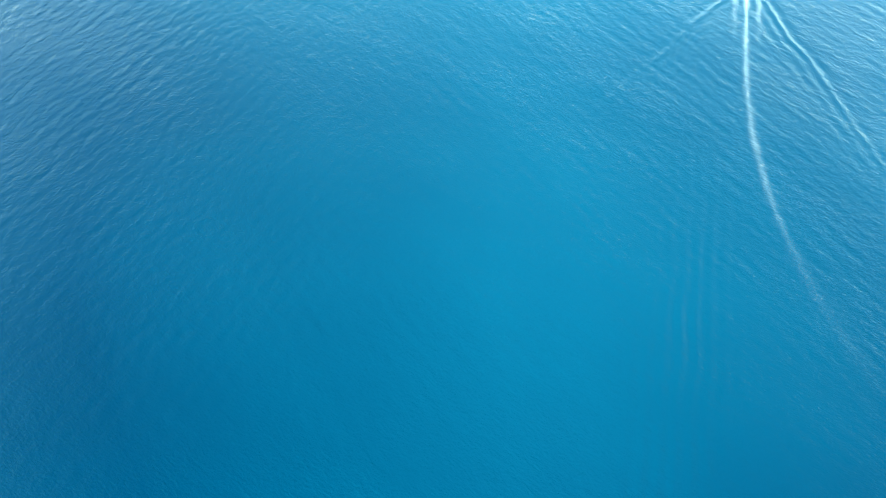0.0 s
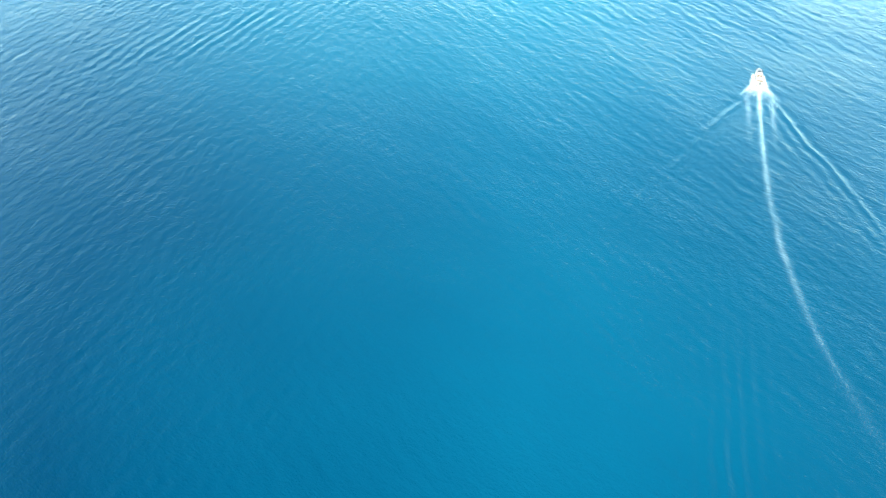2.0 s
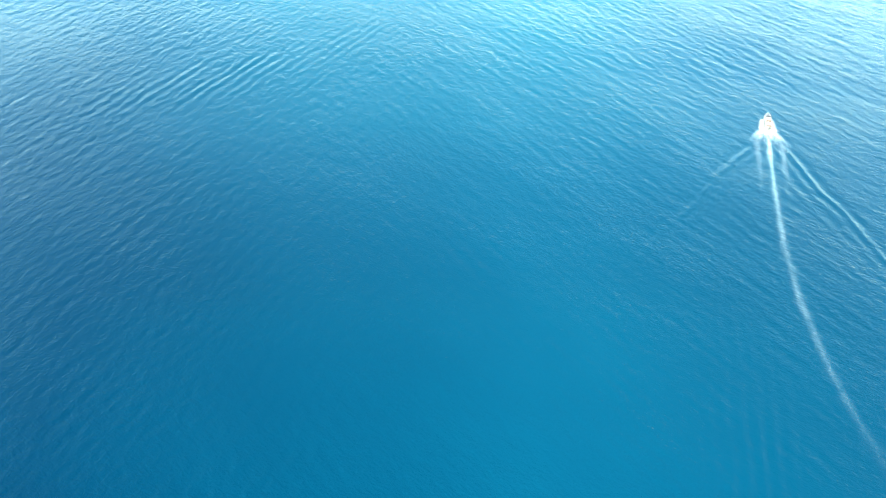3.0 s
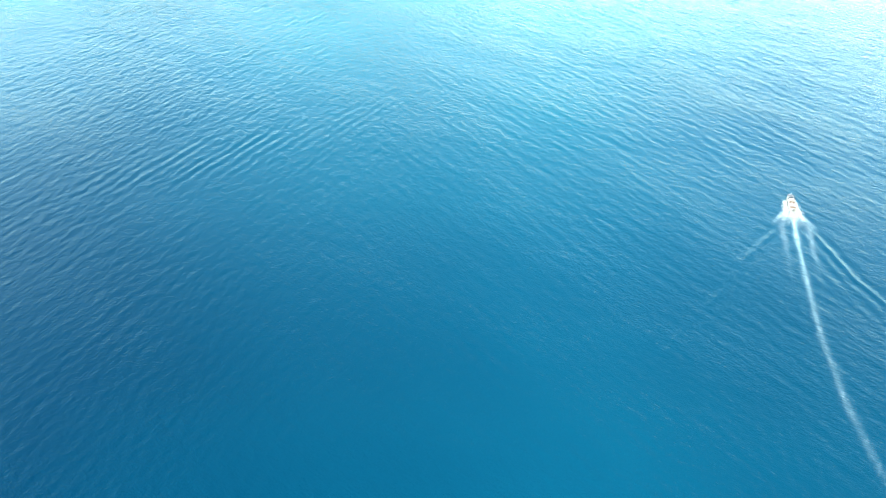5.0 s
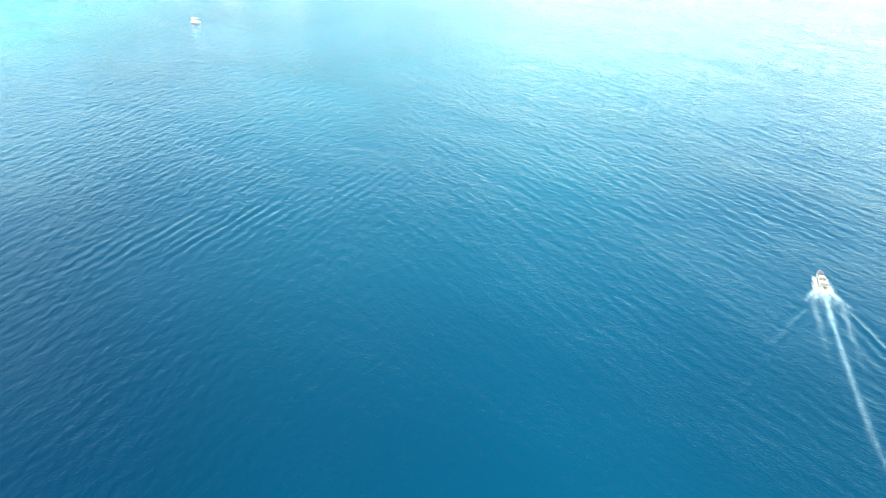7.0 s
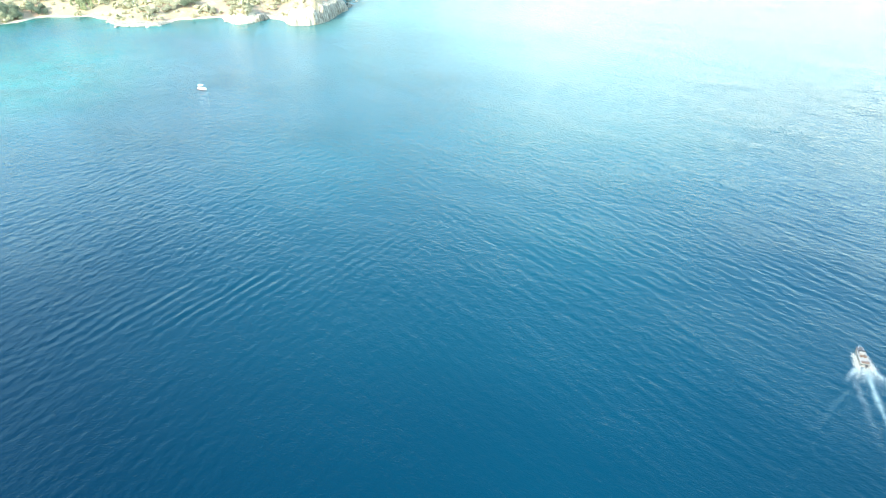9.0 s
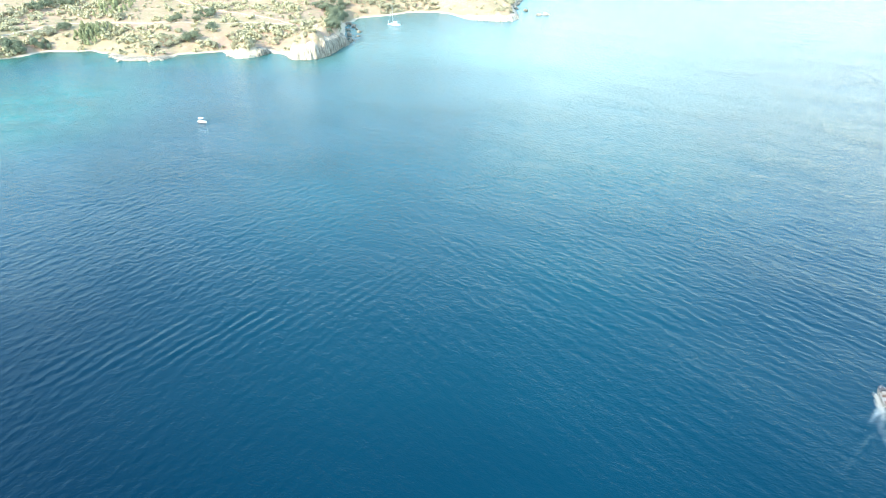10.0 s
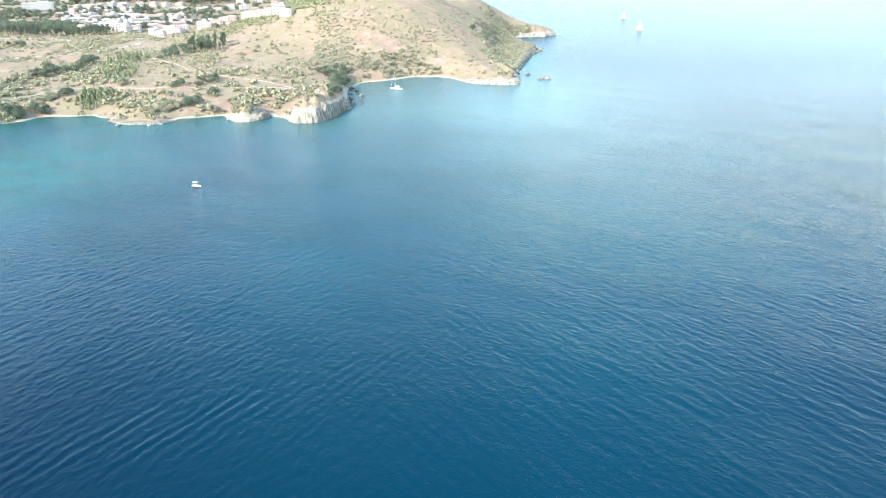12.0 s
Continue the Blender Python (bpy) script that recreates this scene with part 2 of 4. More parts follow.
RED = plain("red_antifouling", (0.38, 0.07, 0.05), 0.6, 3, 0.15)
TEAK = plain("teak_deck", (0.40, 0.27, 0.16), 0.6, 6, 0.15)
SPRAY = plain("white_water", (0.45, 0.46, 0.46), 0.6, 4, 0.05)


# ---- mesh helpers ----
def part(name, bm, material, parent=None, label="", smooth=False):
    """One mesh object from a bmesh, under its thing or part."""
    data = bpy.data.meshes.new(name)
    if smooth:
        for f in bm.faces:
            f.smooth = True
    bm.to_mesh(data)
    bm.free()
    data.materials.append(material)
    ob = new(name, data)
    ob.parent = parent
    return tagged(ob, label) if label else ob


def arrays(name, verts, faces, material, smooth=True):
    """One mesh object from number arrays; faces all of one size."""
    data = bpy.data.meshes.new(name)
    verts, faces = np.asarray(verts, np.float32), np.asarray(faces, np.int32)
    n, k = faces.shape
    data.vertices.add(len(verts))
    data.vertices.foreach_set("co", verts.ravel())
    data.loops.add(n * k)
    data.loops.foreach_set("vertex_index", faces.ravel())
    data.polygons.add(n)
    data.polygons.foreach_set("loop_start", np.arange(0, n * k, k, dtype=np.int32))
    data.polygons.foreach_set("use_smooth", np.full(n, smooth))
    data.update(calc_edges=True)
    data.materials.append(material)
    return new(name, data)


def attribute(ob, name, values):
    ob.data.attributes.new(name, "FLOAT", "POINT").data.foreach_set("value", np.asarray(values, np.float32).ravel())


def sheet_faces(rows, cols):
    i = np.arange(rows * cols).reshape(rows, cols)
    return np.stack([i[:-1, :-1], i[:-1, 1:], i[1:, 1:], i[1:, :-1]], -1).reshape(-1, 4)


def box(size, at=(0, 0, 0), bevel=0.0, turn=0.0):
    bm = bmesh.new()
    bmesh.ops.create_cube(bm, size=1.0, matrix=Matrix.Translation(at) @ Matrix.Rotation(turn, 4, "Z") @ Matrix.Diagonal((*size, 1)))
    if bevel:
        bmesh.ops.bevel(bm, geom=bm.edges[:], offset=bevel, segments=2, affect="EDGES")
    return bm


def rod(a, b, r0, r1=None, sides=8):
    bm = bmesh.new()
    a, b = Vector(a), Vector(b)
    m = Matrix.Translation((a + b) / 2) @ (b - a).to_track_quat("Z", "Y").to_matrix().to_4x4()
    bmesh.ops.create_cone(bm, cap_ends=True, segments=sides, radius1=r0, radius2=r0 if r1 is None else r1, depth=(b - a).length, matrix=m)
    return bm


def loft(sections, close_ends=True):
    """A skin over cross-sections with the same number of points."""
    bm = bmesh.new()
    rings = [[bm.verts.new(p) for p in s] for s in sections]
    for a, b in zip(rings, rings[1:]):
        for k in range(len(a) - 1):
            bm.faces.new((a[k], a[k + 1], b[k + 1], b[k]))
    if close_ends:
        bm.faces.new(rings[0][::-1])
        bm.faces.new(rings[-1])
    bmesh.ops.remove_doubles(bm, verts=bm.verts[:], dist=1e-4)
    bmesh.ops.recalc_face_normals(bm, faces=bm.faces[:])
    return bm


def spread_axis(first, last, step, low, high, growth):
    """Grid lines: even between first and last, wider and wider out to low and high."""
    mid = list(np.arange(first, last, step))
    up, down = [mid[-1]], [mid[0]]
    while up[-1] < high:
        up.append(up[-1] + step + growth * (up[-1] - mid[-1]))
    while down[-1] > low:
        down.append(down[-1] - step - growth * (mid[0] - down[-1]))
    return np.array(down[:0:-1] + mid + up[1:])


# ---- the lie of the land ----
COAST = [(-1400, 330), (-420, 405), (-330, 425), (-289, 442), (-274, 465), (-243, 469), (-222, 454), (-210, 444), (-186, 446),
         (-179, 461), (-154, 471), (-146, 461), (-137, 452), (-126, 458), (-123, 471), (-110, 462), (-101, 452), (-94, 450.5), (-87, 453),
         (-82, 460), (-75, 491), (-83, 545), (-84, 573), (-77, 600), (-55, 615), (-36, 630), (-15, 633), (1, 623), (15, 601), (34, 593),
         (53, 593), (58, 612), (57, 648), (73, 721), (90, 804), (101, 841), (99, 888), (80, 950), (94, 977), (126, 984),
         (148, 1008), (130, 1070), (40, 1180), (-20, 1400), (-20, 2600), (-1400, 2600)]
CLIFFS = [(-99, 456, 9, 11), (-86, 470, 15, 15), (-82, 500, 18, 13), (-84, 545, 18, 10), (-134, 460, 12, 8.5), (45, 600, 15, 6), (57, 640, 18, 9), (67, 695, 20, 9), (80, 755, 20, 9), (94, 815, 20, 8), (130, 990, 30, 10)]
HILLS = [(-75, 840, 56, 115, 150), (30, 1010, 40, 60, 75), (-300, 1750, 45, 500, 350), (-190, 900, 20, 110, 130), (-260, 580, 4, 40, 50)]
LATTICE = np.random.RandomState(5).rand(64, 64)


def value_noise(x, y, size, shift=0):
    """Smooth noise from -1 to 1 with lumps of the given size in metres."""
    u, v = x / size + 11.3 * shift, y / size + 7.7 * shift
    i, j = np.floor(u).astype(int), np.floor(v).astype(int)
    a, b = u - i, v - j
    a, b = a * a * (3 - 2 * a), b * b * (3 - 2 * b)
    g = LATTICE
    low = g[i % 64, j % 64] * (1 - a) + g[(i + 1) % 64, j % 64] * a
    high = g[i % 64, (j + 1) % 64] * (1 - a) + g[(i + 1) % 64, (j + 1) % 64] * a
    return 2 * (low * (1 - b) + high * b) - 1


def inland(x, y):
    """Metres from the coast: positive on land, negative at sea."""
    x, y = np.asarray(x, float), np.asarray(y, float)
    near = np.full(x.shape, 1e9)
    inside = np.zeros(x.shape, bool)
    for (ax, ay), (bx, by) in zip(COAST, COAST[1:] + COAST[:1]):
        ux, uy = bx - ax, by - ay
        s = np.clip(((x - ax) * ux + (y - ay) * uy) / (ux * ux + uy * uy), 0, 1)
        near = np.minimum(near, np.hypot(x - ax - s * ux, y - ay - s * uy))
        if ay != by:
            inside ^= ((ay > y) != (by > y)) & (x < ux * (y - ay) / uy + ax)
    return np.where(inside, near, -near)


def rough_inland(x, y):
    return inland(x, y) + 1.3 * value_noise(x, y, 9, 1) + 0.7 * value_noise(x, y, 4, 2)


def flank_crest(y):
    return np.interp(y, [600, 700, 850, 900], [56, 35, 29, 44])


def height(x, y):
    x, y = np.asarray(x, float), np.asarray(y, float)
    s = rough_inland(x, y)
    land = np.maximum(s, 0)
    c = np.zeros(s.shape)
    total, tops = np.full(s.shape, 1e-6), np.zeros(s.shape)
    for cx, cy, r, top in CLIFFS:
        near = np.exp(-((x - cx) ** 2 + (y - cy) ** 2) / (r * r))
        c = np.maximum(c, near)
        total, tops = total + near, tops + near * top
    c = np.clip(1.5 * c, 0, 1)
    gentle = 9.5 * (1 - np.exp(-np.maximum(land - 5, 0) / 24)) + 0.8 * (1 - np.exp(-land / 4))
    steep = tops / total * (1 - np.exp(-land / 3.0))
    h = gentle * (1 - c) + steep * c + 6 * (1 - np.exp(-land / 130))
    for hx, hy, top, rx, ry in HILLS:
        h = h + top * np.exp(-(((x - hx) / rx) ** 2 + ((y - hy) / ry) ** 2)) * (1 - np.exp(-land / 45))
    # the steep shaded flank east of the crest
    crest = flank_crest(y)
    wide = np.interp(y, [620, 700, 850, 900], [14, 22, 32, 40])
    away = np.interp(y, [610, 650, 900, 960], [0, 1, 1, 0])
    down = np.clip((x - crest) / wide, 0, 1) * away
    h = h * (1 - down) + np.minimum(h, 2.5) * down
    fade = 1 - np.exp(-land / 20)
    h = h + fade * (2.2 * value_noise(x, y, 60, 3) + 0.9 * value_noise(x, y, 22, 4) + 0.35 * value_noise(x, y, 8, 5))
    h = h + (0.3 + 1.6 * c) * np.minimum(land / 3, 1) * value_noise(x, y, 4.5, 6)
    return np.where(s > 0, h, np.maximum(s * 0.25, -6))


# ---- the sea: one sheet to the horizon, with chop, wake and old ship waves ----
BOAT, HEADING = Vector((98.1, 136.9, 0)), radians(-14)
TRAIL = [(98.2, 137), (94, 121.5), (90.3, 106), (87, 90), (85.3, 76), (85, 62), (86, 49), (88.4, 35), (92.5, 21), (97, 8)]


def packet(x, y, at, along, crest, length, reach, width, top, phase=0.0):
    """A group of parallel crests: the band's direction, the crests' direction, wavelength, and the band's half sizes."""
    def axes(way):
        ux, uy = way[0] / math.hypot(*way), way[1] / math.hypot(*way)
        return (x - at[0]) * ux + (y - at[1]) * uy, -(x - at[0]) * uy + (y - at[1]) * ux
    u, v = axes(along)
    across = axes(crest)[1] + 0.7 * value_noise(x, y, 10, 70)
    top = top * (0.75 + 0.5 * value_noise(x, y, 7, 71))
    return top * np.exp(-((u / reach) ** 2) - (v / width) ** 2) * np.cos(2 * math.pi * across / length + phase)


def build_sea():
    gx = spread_axis(-115, 120, 0.4, -4500, 4500, 0.019)
    gy = spread_axis(35, 235, 0.4, -4500, 4700, 0.02)
    x, y = np.meshgrid(gx, gy)
    cell = np.maximum(np.gradient(gx)[None, :], np.gradient(gy)[:, None] * np.ones_like(x))
    z = np.zeros_like(x)
    rs = np.random.RandomState(3)
    side = np.clip(0.5 - (x + 20) / 160, 0.25, 0.75)
    for way, share in ((math.atan2(1, 0.7), 1 - side), (math.atan2(1, -1.3), side)):
        gust = np.clip(0.85 + (y - 90) / 180, 0.8, 1.4) * (0.85 + 0.3 * value_noise(x, y, 35, 9) + 0.2 * value_noise(x, y, 12, 10))
        for k in range(24):
            length = 1.25 * 1.065 ** k
            a = way + rs.normal(0, 0.38)
            wave = np.sin(2 * math.pi * (x * math.cos(a) + y * math.sin(a)) / length + rs.uniform(0, 6.28) + 1.8 * value_noise(x, y, 12, 20 + k))
            z += 0.0051 * length ** 0.6 * share * gust * wave * np.clip(1.8 - 4.0 * cell / length, 0, 1)
    # ship waves from earlier passages
    z += packet(x, y, (-64, 154), (0.9, 0.43), (0.54, 0.84), 3.0, 27, 10, 0.085)
    z += packet(x, y, (-22, 177), (0.85, 0.52), (0.60, 0.80), 3.0, 32, 10, 0.06, 1.0)
    z += packet(x, y, (58, 20), (0.26, 0.96), (0.22, 0.97), 3.0, 38, 8, 0.13)
    # the bow waves of the boat, a V of short crests
    back = np.array([math.sin(HEADING), -math.cos(HEADING)])
    stern = np.array([97.6, 134.5])
    for turn, gain in ((27, 1.0), (-30, 1.0)):
        a = math.atan2(back[1], back[0]) + radians(turn)
        u = (x - stern[0]) * math.cos(a) + (y - stern[1]) * math.sin(a)
        v = (-(x - stern[0]) * math.sin(a) + (y - stern[1]) * math.cos(a)) * (1 if turn > 0 else -1)
        v = v + 0.8 * value_noise(x, y, 9, 31)
        gone = np.clip((u - 5) / 9, 0, 1) * np.exp(-np.maximum(u, 0) / 42)
        if turn < 0:  # the lee arm is broken into short crests
            gone = gone * np.clip(0.75 + 0.9 * value_noise(x, y, 5, 36), 0.1, 1.2)
        z += gain * gone * (0.30 * np.exp(-((v / 0.6) ** 2)) - 0.24 * np.exp(-(((v - 1.7) / 1.1) ** 2)) + 0.12 * np.exp(-(((v + 2.9) / 0.8) ** 2)) - 0.09 * np.exp(-(((v + 1.5) / 0.9) ** 2)) + 0.09 * np.exp(-(((v + 6) / 0.9) ** 2)) - 0.07 * np.exp(-(((v + 4.5) / 0.9) ** 2)) + 0.06 * np.exp(-(((v + 9) / 1.0) ** 2)))
    # foam: the churned trail, the fan behind the stern and two speckled bands beside it
    foam = np.zeros_like(x)
    near = np.full(x.shape, 1e9)
    run = np.zeros_like(x)
    gone = 0.0
    for (ax, ay), (bx, by) in zip(TRAIL, TRAIL[1:]):
        ux, uy = bx - ax, by - ay
        s = np.clip(((x - ax) * ux + (y - ay) * uy) / (ux * ux + uy * uy), 0, 1)
        d = np.hypot(x - ax - s * ux, y - ay - s * uy)
        step = math.hypot(ux, uy)
        run = np.where(d < near, gone + s * step, run)
        near = np.minimum(near, d)
        gone += step
    wide = (0.5 + 0.006 * run) * (1 + 0.35 * value_noise(x, y, 2.5, 33))
    core = np.exp(-((near / wide) ** 2))
    churn = core * (0.08 * np.exp(-run / 60) + 0.75 * np.exp(-run / 16)) * np.clip((128 - run) / 60, 0, 1)
    foam += core * (0.4 * np.exp(-run / 14) + 0.48 * np.exp(-run / 78)) * (1 + 0.3 * value_noise(x, y, 1.6, 37)) * np.clip((135 - run) / 50, 0, 1)
    bx, by = x - BOAT.x, y - BOAT.y
    aft = bx * back[0] + by * back[1] - 3.2
    off = -bx * back[1] + by * back[0]
    reach = 1.5 + 0.85 * np.maximum(aft, 0)
    fan = np.exp(-((off / reach) ** 4)) * np.clip(1.2 - aft / 6, 0, 1) * (aft > -1.5)
    edge = np.exp(-(((np.abs(off) - 0.8 * reach) / 0.95) ** 2)) * np.clip(1.15 - aft / 6, 0, 1) * (aft > -2)
    bands = np.exp(-(((np.abs(off) - 3.2) / 0.9) ** 2)) * np.clip((aft - 3) / 3, 0, 1) * np.clip(1.4 - aft / 22, 0, 1) * 0.42 * (0.9 + 0.3 * value_noise(x, y, 1.8, 34))
    skirt = np.exp(-((np.abs(off) - 1.3) / 0.5) ** 2) * (aft > -5) * (aft < 0.5) * 0.9
    foam = np.clip(np.maximum.reduce([foam, 0.7 * fan, 1.0 * edge, bands, 0.8 * skirt]), 0, 1.5)
    z += 0.06 * fan * value_noise(x, y, 1.1, 40) + 0.05 * core
    s = rough_inland(x, y) + 14 * value_noise(x, y, 70, 50) + 6 * value_noise(x, y, 25, 51)
    depth = np.maximum(-s, 0)
    bay = np.exp(-(((x + 225) / 110) ** 2) - ((y - 335) / 120) ** 2)
    coast = np.exp(-depth / np.interp(x, [-120, -40], [95, 40]))
    # cove lightens the water there: haze and sky sheen painted in as shallows
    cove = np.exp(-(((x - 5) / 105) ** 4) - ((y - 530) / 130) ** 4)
    shoal_and_light = np.clip(np.maximum.reduce([0.72 * coast, 0.62 * bay + 0.22 * coast * (x < -60), 0.6 * cove]), 0, 1)
    # lighter band mid-bay: brightness painted into the water colour, not shallower ground
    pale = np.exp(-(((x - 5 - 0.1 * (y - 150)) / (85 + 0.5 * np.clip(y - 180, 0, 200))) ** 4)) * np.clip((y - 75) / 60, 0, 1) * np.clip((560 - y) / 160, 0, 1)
    shoal_and_light = np.maximum(shoal_and_light, (np.interp(y, [110, 240], [0.15, 0.38]) + 0.05 * value_noise(x, y, 45, 57)) * pale)
    shoal_and_light = np.maximum(shoal_and_light, np.exp(np.minimum(rough_inland(x, y), 0) / 5))
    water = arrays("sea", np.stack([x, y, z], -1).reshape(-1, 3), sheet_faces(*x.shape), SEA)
    attribute(water, "foam", foam)
    attribute(water, "churn", np.clip(churn, 0, 1))
    attribute(water, "shoal_and_light", shoal_and_light)
    # where the pale haze tint is painted over the cove
    attribute(water, "cove_haze", np.exp(-(((x - 12) / 135) ** 2) - ((y - 520) / 175) ** 2) * (0.85 + 0.15 * value_noise(x, y, 40, 58)))
    # deep water, plus lens fall-off painted in towards left, near and right
    deep_and_dim = 0.95 * np.clip((25 - x) / 100, 0, 1) * np.clip((230 - y) / 90, 0, 1) + 0.5 * np.clip((70 - y) / 80, 0, 1) + 0.4 * np.clip((x - 40) / 60, 0, 1) * np.clip((220 - y) / 100, 0, 1)
    attribute(water, "deep_and_dim", np.clip(deep_and_dim + 0.2 * value_noise(x, y, 60, 55), 0, 1))
    tagged(water, "deep blue sea with light wind chop and a foaming wake", "sea", kind="structure")


def build_land():
    gx = spread_axis(-440, 130, 1.7, -1300, 190, 0.02)
    gy = spread_axis(425, 760, 1.6, 330, 2300, 0.018)
    x, y = np.meshgrid(gx, gy)
    z = height(x, y)
    slope = np.hypot(np.gradient(z, gx, axis=1), np.gradient(z, gy, axis=0))
    shore = rough_inland(x, y).ravel()
    faces = sheet_faces(*x.shape)
    faces = faces[shore[faces].max(axis=1) > -8]  # the seabed is left out beyond the shallows
    kept, faces = np.unique(faces, return_inverse=True)
    land = arrays("headland_ground", np.stack([x, y, z - 0.05], -1).reshape(-1, 3)[kept], faces.reshape(-1, 4), LAND)
    attribute(land, "inland", np.clip(shore[kept], 0, 10))
    attribute(land, "steep", np.clip((slope.ravel()[kept] - 2.3) * 1.2, 0, 1))
    tagged(land, "dry grassy headland with scrub and pale rocky shore", "ground", kind="structure")


def drape(name, points, width, label):
    """A dirt track that follows the ground."""
    p = np.array(points, float)
    for _ in range(3):
        q = np.empty((2 * len(p) - 2, 2))
        q[0::2], q[1::2] = 0.75 * p[:-1] + 0.25 * p[1:], 0.25 * p[:-1] + 0.75 * p[1:]
        p = np.vstack([p[:1], q, p[-1:]])
    steps = np.r_[0, np.cumsum(np.hypot(*np.diff(p, axis=0).T))]
    s = np.arange(0, steps[-1], 2.0)
    p = np.stack([np.interp(s, steps, p[:, 0]), np.interp(s, steps, p[:, 1])], 1)
    way = np.gradient(p, axis=0)
    way /= np.hypot(*way.T)[:, None]
    side = np.stack([-way[:, 1], way[:, 0]], 1)
    off = width * np.linspace(-0.5, 0.5, 5)
    wobble = 1 + 0.25 * value_noise(s, s * 0 + width * 50, 9, 3)
    q = p[:, None, :] + side[:, None, :] * (off[None, :] * wobble[:, None])[..., None]
    z = height(q[..., 0], q[..., 1]) + np.array([0.05, 0.3, 0.36, 0.3, 0.05])
    tagged(arrays(name, np.concatenate([q, z[..., None]], -1).reshape(-1, 3), sheet_faces(*z.shape), DIRT), label, "track", kind="structure")


build_sea()
build_land()
TRACKS = [("dirt_track", [(-330, 440), (-304, 468), (-295, 492), (-278, 513), (-256, 519), (-206, 514), (-167, 519), (-125, 524), (-98, 512), (-92, 490)], 1.3, "pale dirt track along the shore terrace"),
          ("dirt_track", [(-337, 762), (-317, 699), (-277, 638), (-248, 604), (-212, 573), (-166, 553), (-131, 536), (-112, 522)], 1.3, "pale dirt track winding down from the town"),
          ("gravel_road", [(-520, 615), (-450, 632), (-417, 642), (-388, 646), (-362, 666), (-341, 702), (-332, 745)], 7.0, "wide pale gravel road below the town"),
          ("dirt_track", [(-560, 790), (-475, 799), (-410, 776), (-380, 790), (-340, 775)], 4.0, "pale dirt track beside the houses")]
for track in TRACKS:
    drape(*track)


def beside_tracks(x, y):
    """Metres from the edge of the nearest track."""
    near = np.full(np.shape(x), 1e9)
    for _, points, width, _ in TRACKS:
        for (ax, ay), (bx, by) in zip(points, points[1:]):
            ux, uy = bx - ax, by - ay
            s = np.clip(((x - ax) * ux + (y - ay) * uy) / (ux * ux + uy * uy), 0, 1)
            near = np.minimum(near, np.hypot(x - ax - s * ux, y - ay - s * uy) - width / 2)
    return near


def rock_wall(name, line, tops, material, label, lean=0.35, seed=0):
    """A fluted cliff along a line of plan points, with its crest lying back on the land."""
    p = np.array(line, float)
    steps = np.r_[0, np.cumsum(np.hypot(*np.diff(p, axis=0).T))]
    s = np.arange(0, steps[-1], 0.45)
    px, py = np.interp(s, steps, p[:, 0]), np.interp(s, steps, p[:, 1])
    dx, dy = np.gradient(px), np.gradient(py)
    n = np.hypot(dx, dy)
    ox, oy = dy / n, -dx / n
    for a in (ox, oy):
        a[:] = np.convolve(np.pad(a, 8, "edge"), np.ones(17) / 17, "valid")
    top = np.interp(s, steps, np.interp(np.arange(len(p)), np.linspace(0, len(p) - 1, len(tops)), tops))
    v = np.linspace(0, 1, 30)[:, None]
    ends = np.clip(np.minimum(s, s[-1] - s) / 6, 0.15, 1)
    crest = top * ends * (0.92 + 0.10 * value_noise(s, s * 0 + seed, 7, 2) + 0.05 * value_noise(s, s * 0 + seed, 2.2, 3)) + 0.8
    z = v * crest - 0.8
    flute = 1.9 * np.abs(value_noise(s + 40 * seed + 0.08 * z, z * 0.18 + 9, 2.8, 4)) + 0.6 * np.abs(value_noise(s + 0.05 * z, z * 0.5, 0.95, 5)) + 1.2 * value_noise(s, z * 0.4, 8, 6)
    flute = flute * np.minimum(1, 1.3 - v) * np.minimum(1, top / 6)
    out = 1.0 - lean * np.maximum(z, 0) * (0.6 + v ** 3) + flute - 4.0 * np.maximum(v - 0.86, 0) / 0.14
    x, y = px + ox * out, py + oy * out
    return tagged(arrays(name, np.stack([x, y, z], -1).reshape(-1, 3), sheet_faces(*z.shape), material, False), label, "cliff", kind="structure")


rock_wall("cliff", [(-107, 459), (-101, 451), (-94, 450), (-87, 452), (-83, 458.5)], (3.5, 8.5, 10.5, 12, 12), ROCK, "tall white fluted limestone cliff dropping into the sea", 0.1, 1)
# lee side of the cliff: its shade is put into the darker rock colour
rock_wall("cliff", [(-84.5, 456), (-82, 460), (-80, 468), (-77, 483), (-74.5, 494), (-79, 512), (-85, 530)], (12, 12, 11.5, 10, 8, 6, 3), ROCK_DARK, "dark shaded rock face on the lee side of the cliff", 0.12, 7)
rock_wall("cliff", [(-151, 467), (-146, 460), (-139, 453), (-132, 453), (-126, 458)], (1.0, 1.6, 2.0, 2.4, 3.0), ROCK, "low pale rocky outcrop at the shore", 0.15, 2)
# shade beside the outcrop, again carried by the darker rock
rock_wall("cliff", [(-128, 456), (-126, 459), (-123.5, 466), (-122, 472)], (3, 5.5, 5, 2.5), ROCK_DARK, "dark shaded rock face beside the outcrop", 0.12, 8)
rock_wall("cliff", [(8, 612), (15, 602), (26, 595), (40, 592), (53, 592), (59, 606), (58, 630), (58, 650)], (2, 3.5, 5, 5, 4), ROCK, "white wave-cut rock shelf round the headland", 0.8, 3)
